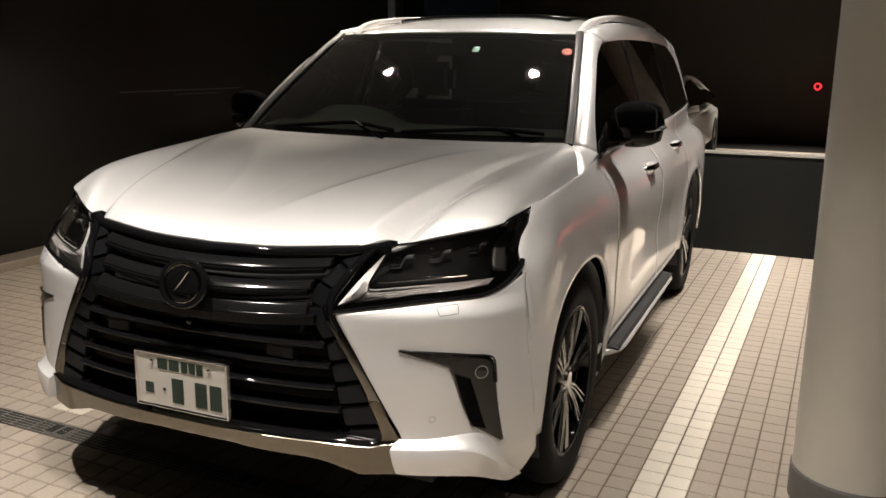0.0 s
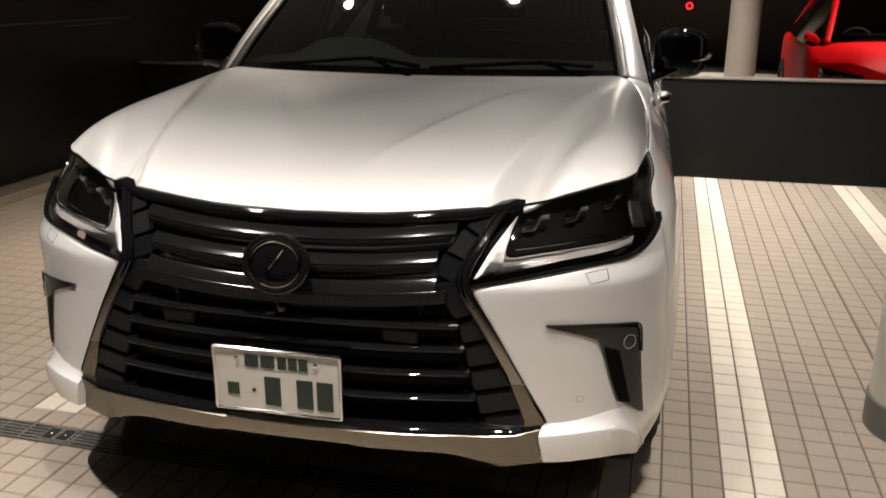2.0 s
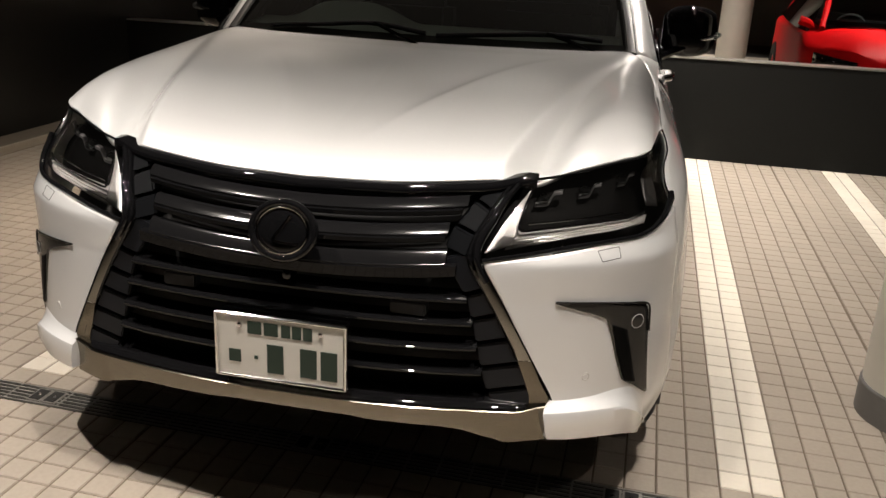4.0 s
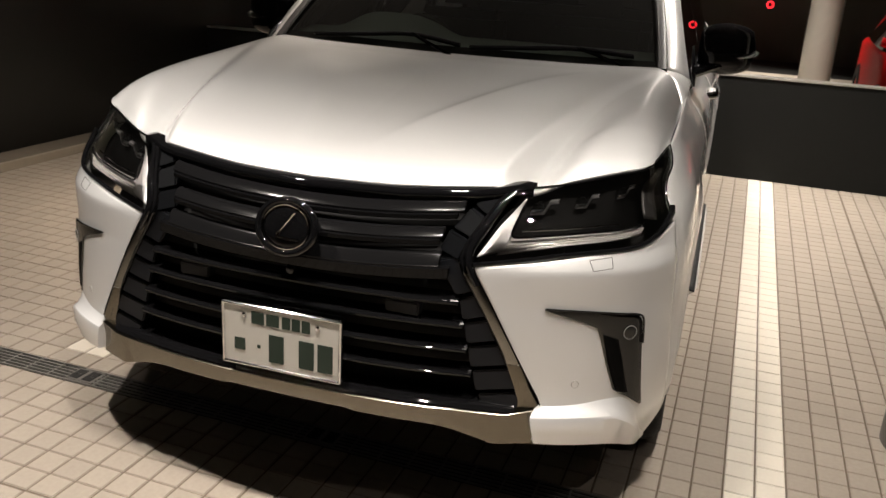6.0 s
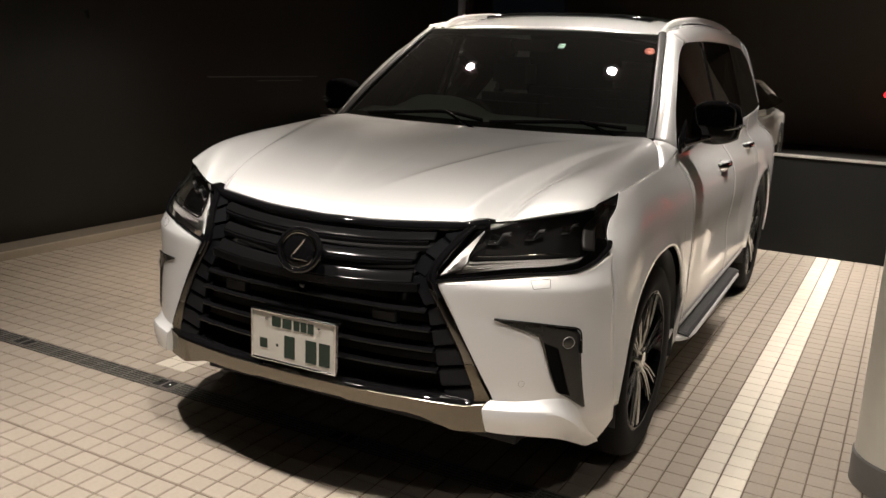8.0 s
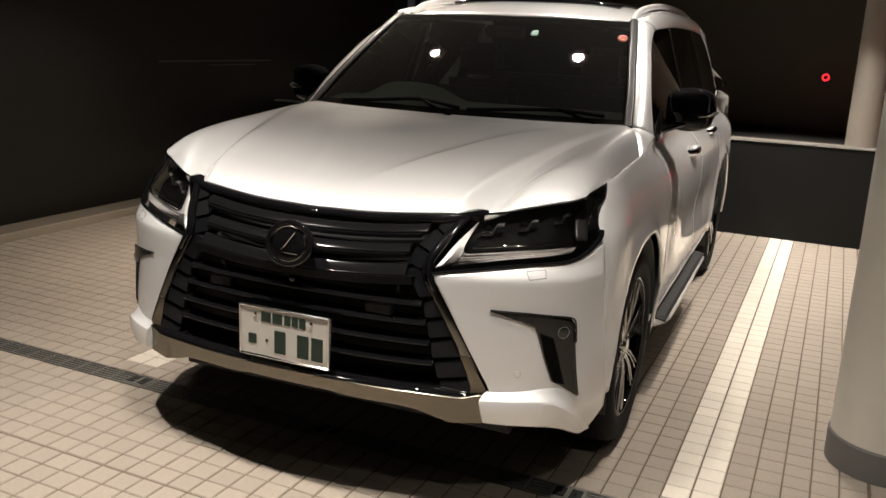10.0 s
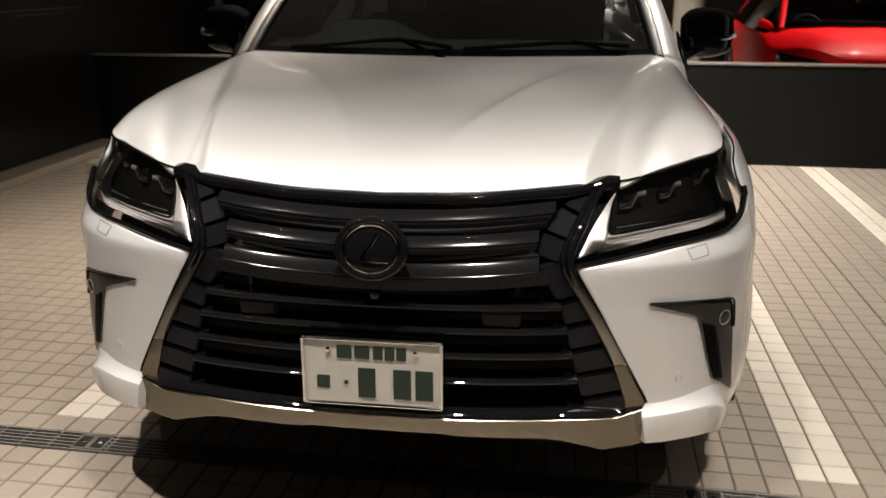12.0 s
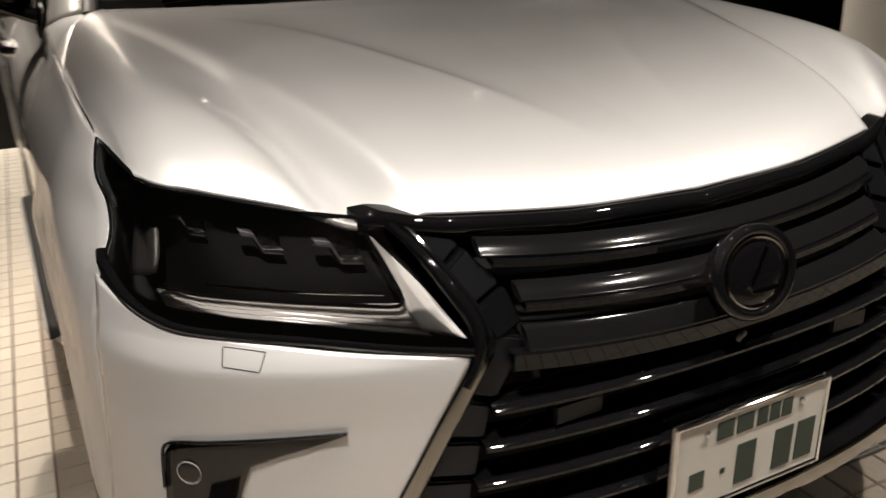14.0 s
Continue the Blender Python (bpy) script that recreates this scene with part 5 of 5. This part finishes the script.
# ---- wheels ----
def wheel(hub_y, s):
    """Tyre, dark rim and machined twin spokes."""
    bm = bmesh.new()
    r, w = 0.372, 0.13
    prof = [(0.262, -w + 0.01), (0.285, -w), (0.33, -w - 0.004), (0.358, -w + 0.012), (0.370, -w + 0.04), (r, -0.05), (r, -0.045), (0.364, -0.044), (0.364, -0.038), (r, -0.037), (r, 0.037), (0.364, 0.038), (0.364, 0.044), (r, 0.045), (r, 0.05), (0.370, w - 0.04), (0.358, w - 0.012), (0.33, w + 0.004), (0.285, w), (0.262, w - 0.01)]
    lathe(bm, prof, n=64, axis="x", closed=True)
    tyre = part("wheel", bm, RUBBER, car, "black tyre on a machined twin-spoke alloy rim", angle=40)
    bm = bmesh.new()
    lathe(bm, [(0.264, -0.11), (0.268, s * 0.122), (0.258, s * 0.124), (0.250, s * 0.10), (0.235, -s * 0.08)], n=64, axis="x", closed=False)
    part("rim", bm, GLOSS_BLACK, tyre, "gloss black rim")
    bm = bmesh.new()
    lathe(bm, [(0.260 + 0.005 * math.cos(a), s * 0.121 + 0.004 * math.sin(a)) for a in (math.pi * k / 4 for k in range(8))], n=64, axis="x", closed=True)
    part("rim_lip", bm, GLOSS_BLACK, tyre)
    bm = bmesh.new()
    lathe(bm, [(0.175, s * 0.02), (0.175, s * 0.045), (0.06, s * 0.045), (0.06, s * 0.02)], n=40, axis="x")
    part("brake_disc", bm, STEEL, tyre)
    bm = bmesh.new()
    lathe(bm, [(0.05, s * 0.04), (0.055, s * 0.085), (0.036, s * 0.10), (0.030, s * 0.112), (0.012, s * 0.114)], n=30, axis="x")
    part("hub_cap", bm, SILVER, tyre)
    for g in range(12):
        a = 2 * math.pi * g / 12 + 0.10 * (-1) ** g
        for dl in (-1, 1):
            pts = []
            for rr, wide, kink, out in ((0.045, 0.10, 0.10, 0.098), (0.085, 0.075, 0.0, 0.104), (0.11, 0.060, 0.04, 0.108), (0.18, 0.050, 0.02, 0.113), (0.253, 0.048, 0.0, 0.116)):
                aa = a + dl * wide + kink
                pts.append((s * out, rr * math.cos(aa), rr * math.sin(aa)))
            tube("spoke", pts, 0.0040, SILVER, tyre, n=6, steps=12, smooth=False)
        tube("spoke_web", [(s * 0.085, 0.04 * math.cos(a), 0.04 * math.sin(a)), (s * 0.100, 0.254 * math.cos(a), 0.254 * math.sin(a))], 0.011, GLOSS_BLACK, tyre, n=6, steps=6, smooth=False)
    for g in range(5):
        b = 2 * math.pi * g / 5 + 0.9
        bm = bmesh.new()
        lathe(bm, [(0.008, s * 0.088), (0.008, s * 0.104), (0.004, s * 0.108)], n=10, axis="x", centre=(0, 0.045 * math.cos(b), 0.045 * math.sin(b)))
        part("lug_nut", bm, SILVER, tyre)
    tyre.location = (s * 0.825, hub_y, HUB_Z)


for s in (1, -1):
    for hub in (HUB_F, HUB_R):
        wheel(hub, s)


# ---- cars beyond the low wall ----
def small_car(name, label, paint, x, y, length, width, height, nose_z, m_rz=0.0):
    """A simple parked car: lofted body, cabin glass, lamps, mirrors and wheels, nose towards -y."""
    ob = thing(name, label, "car", group="cars in the far bays", at=pose(x, y, 0, 0, 0, m_rz))
    w, L, cowl = width / 2, length, max(0.85, nose_z + 0.15)
    rise = cowl / 0.965

    def bonnet(px, py):
        z = rise * curve([(0.0, 0.72), (0.05, 0.775), (0.12, 0.815), (0.3, 0.885), (0.5, 0.925), (0.9, 0.965), (6.0, 0.99)], py)
        return z - 0.75 * max(0.0, abs(px) - 0.52 * w) ** 1.3 * (1 - 0.6 * min(1.0, max(0.0, (py - 0.5) / 0.45)))

    def front(px, z, out=0.0):
        return (px, 0.7 * (abs(px) / w) ** 3 - out, z)

    rows = []
    for i in range(45):
        yy = L * (i / 44) ** 1.6 + 0.02 * (1 - i / 44)
        ww = w * min(1.0, (yy / 0.7) ** (1 / 3)) * (1 - 0.30 * max(0.0, (yy / L - 0.88) / 0.12) ** 2.4)
        side_row = [(ww * k, yy, z) for k, z in ((0.90, 0.22), (1.0, 0.34), (1.0, 0.56))]
        side_row += [(ww * k, yy, bonnet(ww * k, yy) - (0.03 if k > 0.985 else 0)) for k in (0.99, 0.97, 0.9, 0.8, 0.65, 0.4)]
        rows.append([(-p[0], p[1], p[2]) for p in side_row] + [(0, yy, bonnet(0, yy))] + side_row[::-1])
    v, f = sheet(rows, flip=False, closed=True)
    n = len(rows[0])
    f += [tuple(range(n)), tuple(len(v) - n + k for k in range(n))]
    body = mesh_object("body", v, f, paint, ob, angle=50)
    box_part("cabin_tub", (-w * 0.72, 0.285 * L, cowl - 0.25), (w * 0.72, 0.92 * L, cowl + 0.030), DARK_PLASTIC, body, bevel=0.02)
    # cabin: roof and pillars in paint, glass between
    base = [(0.26 * L, cowl), (0.46 * L, height - 0.05), (0.60 * L, height), (0.78 * L, height - 0.06), (0.94 * L, 0.98)]
    rows = [[(u * (w - 0.33), yy, zz + 0.03 * (1 - u * u)) for u in (-1, -0.5, 0, 0.5, 1)] for yy, zz in (along(base[1:4], k / 12) for k in range(13))]
    v, f = sheet(rows, flip=True)
    mesh_object("roof", v, f, paint, body, thick=0.03)
    rows = [[(u * (w * 0.74 + (w - 0.33 - w * 0.74) * k / 8), base[0][0] + (base[1][0] - base[0][0]) * k / 8 - 0.10 * (1 - u * u), cowl + 0.01 + (base[1][1] - cowl - 0.01) * k / 8 + 0.02 * (1 - u * u)) for u in (-1, -0.5, 0, 0.5, 1)] for k in range(9)]
    v, f = sheet(rows, flip=True)
    mesh_object("windshield", v, f, FAR_GLASS, body, "dark curved windshield")
    box_part("dashboard", (-w * 0.68, 0.30 * L, cowl - 0.02), (w * 0.68, 0.37 * L, cowl + 0.045), DARK_PLASTIC, body, bevel=0.02)
    bm = bmesh.new()
    lathe(bm, [(0.15 + 0.012 * math.cos(a), 0.012 * math.sin(a)) for a in (math.pi * k / 4 for k in range(8))], n=24, axis="y", closed=True)
    bmesh.ops.translate(bm, verts=bm.verts, vec=(-0.28, 0.39 * L, cowl - 0.05))
    part("steering_wheel", bm, SENSOR_GREY, body)
    for s in (1, -1):
        tube("pillar", [(w * 0.77, 0.255 * L, cowl - 0.02), (w - 0.32, 0.46 * L, height - 0.03), (w - 0.32, 0.60 * L, height + 0.01), (w - 0.32, 0.78 * L, height - 0.05), (w * 0.84, 0.95 * L, 0.94)], 0.030, paint, body, side=s, n=8, steps=40)
        ribbon("side_window", [[(w * 0.93, 0.28 * L, 0.885), (w * 0.95, 0.6 * L, 0.91), (w * 0.92, 0.93 * L, 0.95)], [(w * 0.86, 0.30 * L, 0.93), (w - 0.32, 0.47 * L, height - 0.06), (w - 0.32, 0.62 * L, height - 0.02), (w - 0.33, 0.78 * L, height - 0.08), (w * 0.86, 0.91 * L, 1.0)]], PRIVACY, body, side=s, nu=20, thick=0)
        def lamp_rows(out):
            spans = [(w * (0.50 + 0.38 * k / 10), k / 10) for k in range(11)]
            return [[front(s * px, rise * (0.685 - 0.02 * u) + (rise * (0.728 + 0.038 * u) - rise * (0.685 - 0.02 * u)) * j / 4, out + 0.004 * math.sin(math.pi * j / 4)) for px, u in spans] for j in range(5)]

        v, f = sheet(lamp_rows(0.006), flip=s < 0)
        lamp = mesh_object("headlight", v, f, GLOSS_BLACK, body, "dark headlight cluster with bright bulbs", thick=0.02)
        # bulbs are pale all over, their colour standing in for bright lamp reflections
        for bulb_x, bulb_z in ((0.58, 0.700), (0.70, 0.712), (0.80, 0.728)):
            bulb = front(s * w * bulb_x, rise * bulb_z)
            bm = bmesh.new()
            lathe(bm, [(0.001, -0.030), (0.014, -0.026), (0.022, -0.010), (0.024, 0.02)], n=14, axis="y", centre=bulb)
            part("bulb", bm, REFLECTOR, lamp)
        v, f = sheet(lamp_rows(0.034), flip=s < 0)
        mesh_object("lens", v, f, LENS_CLEAR, lamp)
        tube("mirror", [(w * 0.84, 0.295 * L, cowl - 0.03), (w * 0.91, 0.29 * L, cowl + 0.015), (w + 0.01, 0.29 * L, cowl + 0.04)], lambda u: 0.018 + 0.042 * u * (1.6 - u), paint, body, side=s, n=10, steps=12)
        for t in (0.20, 0.80):
            bm = bmesh.new()
            lathe(bm, [(0.2, -0.1), (0.31, -0.1), (0.325, -0.08), (0.325, 0.08), (0.31, 0.1), (0.2, 0.1)], n=32, axis="x", centre=(s * (w - 0.085), t * L, 0.325), closed=True)
            tyre = part("wheel", bm, RUBBER, ob)
            bm = bmesh.new()
            lathe(bm, [(0.2, 0.0), (0.205, 0.09), (0.06, 0.06), (0.02, 0.07)] if s > 0 else [(0.2, 0.0), (0.205, -0.09), (0.06, -0.06), (0.02, -0.07)], n=24, axis="x", centre=(s * (w - 0.085), t * L, 0.325))
            part("rim", bm, SILVER, tyre)
    box_part("grille", (-w * 0.45, -0.012, 0.30), (w * 0.45, 0.03, 0.52), SATIN_BLACK, body, bevel=0.02)
    return ob


small_car("red_car", "bright red compact car parked nose outwards", RED_PAINT, 3.075, 6.08, 3.7, 1.57, 1.48, 0.815, -3.0)
small_car("black_car", "glossy black car with bright bulbs parked beside the red car", DARK_PAINT, 4.93, 6.08, 4.2, 1.70, 1.42, 0.80)
small_car("white_coupe", "low white coupe parked beyond the low wall", WHITE_PAINT, -0.66, 8.6, 4.3, 1.78, 1.25, 0.62)
small_car("dark_car", "glossy black car parked beyond the low wall", DARK_PAINT, -2.75, 7.4, 4.3, 1.76, 1.40, 0.70)


# ---- floor tiles, one by one near the car's nose, joined beyond ----
def tile_shape(x0, y0, w, d, joint=0.0022, h=0.0):
    """Top with a small worn bevel: corners of one tile."""
    i, j, b = 1.35 * joint, 0.95 * joint, 0.0025
    return [(x0 + i, y0 + j, h - 0.004), (x0 + w - i, y0 + j, h - 0.004), (x0 + w - i, y0 + d - j, h - 0.004), (x0 + i, y0 + d - j, h - 0.004),
            (x0 + i + b, y0 + j + b, h), (x0 + w - i - b, y0 + j + b, h), (x0 + w - i - b, y0 + d - j - b, h), (x0 + i + b, y0 + d - j - b, h)]


TILE_FACES = [(4, 5, 6, 7), (0, 1, 5, 4), (1, 2, 6, 5), (2, 3, 7, 6), (3, 0, 4, 7)]
one = bpy.data.meshes.new("tile")
one.from_pydata(tile_shape(0, 0, PITCH, PITCH), [], TILE_FACES)
one.materials.append(TILE_ONE)
one_line = bpy.data.meshes.new("line_tile")
one_line.from_pydata(tile_shape(0, 0, PITCH, PITCH), [], TILE_FACES)
one_line.materials.append(TILE_LINE_ONE)
near_v, near_f, line_v, line_f = [], [], [], []
rng = random.Random(7)
grid_x = [LINE_IN + PITCH * k for k in range(-51, 74)]
GAP_X = LINE_IN + 7 * PITCH
rows_y = [DRAIN_A - PITCH * k for k in range(1, 79)] + [DRAIN_B] + [LINE_END + PITCH * k for k in range(0, 50)]
count = 0
for y0 in rows_y:
    depth = PITCH if y0 != DRAIN_B else LINE_END - DRAIN_B
    if y0 + depth > WALL_Y:
        depth = WALL_Y - y0
        if depth < 0.02:
            continue
    for x0 in grid_x:
        if x0 < LEFT_X or x0 > 7.6 or (y0 < -4 and x0 > 4):
            continue
        if math.hypot(x0 + 0.05 - 1.855, y0 + 0.05 - 1.215) < 0.12:
            continue
        h = rng.uniform(-0.0006, 0.0006)
        xa, wa, ya, da = x0, PITCH, y0, depth
        if abs(x0 - GAP_X) < 0.01:
            xa, wa = x0 + 0.006, PITCH - 0.006
        if abs(y0 - (DRAIN_A - 6 * PITCH)) < 0.01:
            ya, da = y0 + 0.005, depth - 0.005
        k = round((x0 - LINE_IN) / PITCH)
        line = y0 > LINE_END - 0.01 and (k in (0, 1) or k in (-26, -25) or k in (11, 12))
        own = -0.80 < x0 < 0.99 and DRAIN_A - 16.5 * PITCH < y0 < DRAIN_A and count < 300 and da == PITCH
        if own:
            ob = new("tile", one)
            ob.parent = floor
            ob.location = (xa, ya, h)
            count += 1
            continue
        vs, fs = (line_v, line_f) if line else (near_v, near_f)
        base = len(vs)
        vs.extend(tile_shape(xa, ya, wa, da, h=h))
        fs.extend(tuple(base + q for q in face) for face in TILE_FACES)
rest = mesh_object("tiles", near_v, near_f, TILE, floor, smooth=False)
tagged(rest, "beige square floor tiles", "", kind="stuff")
lines = mesh_object("line_tiles", line_v, line_f, TILE_LINE, floor, smooth=False)
tagged(lines, "cream parking line tiles", "", kind="stuff")
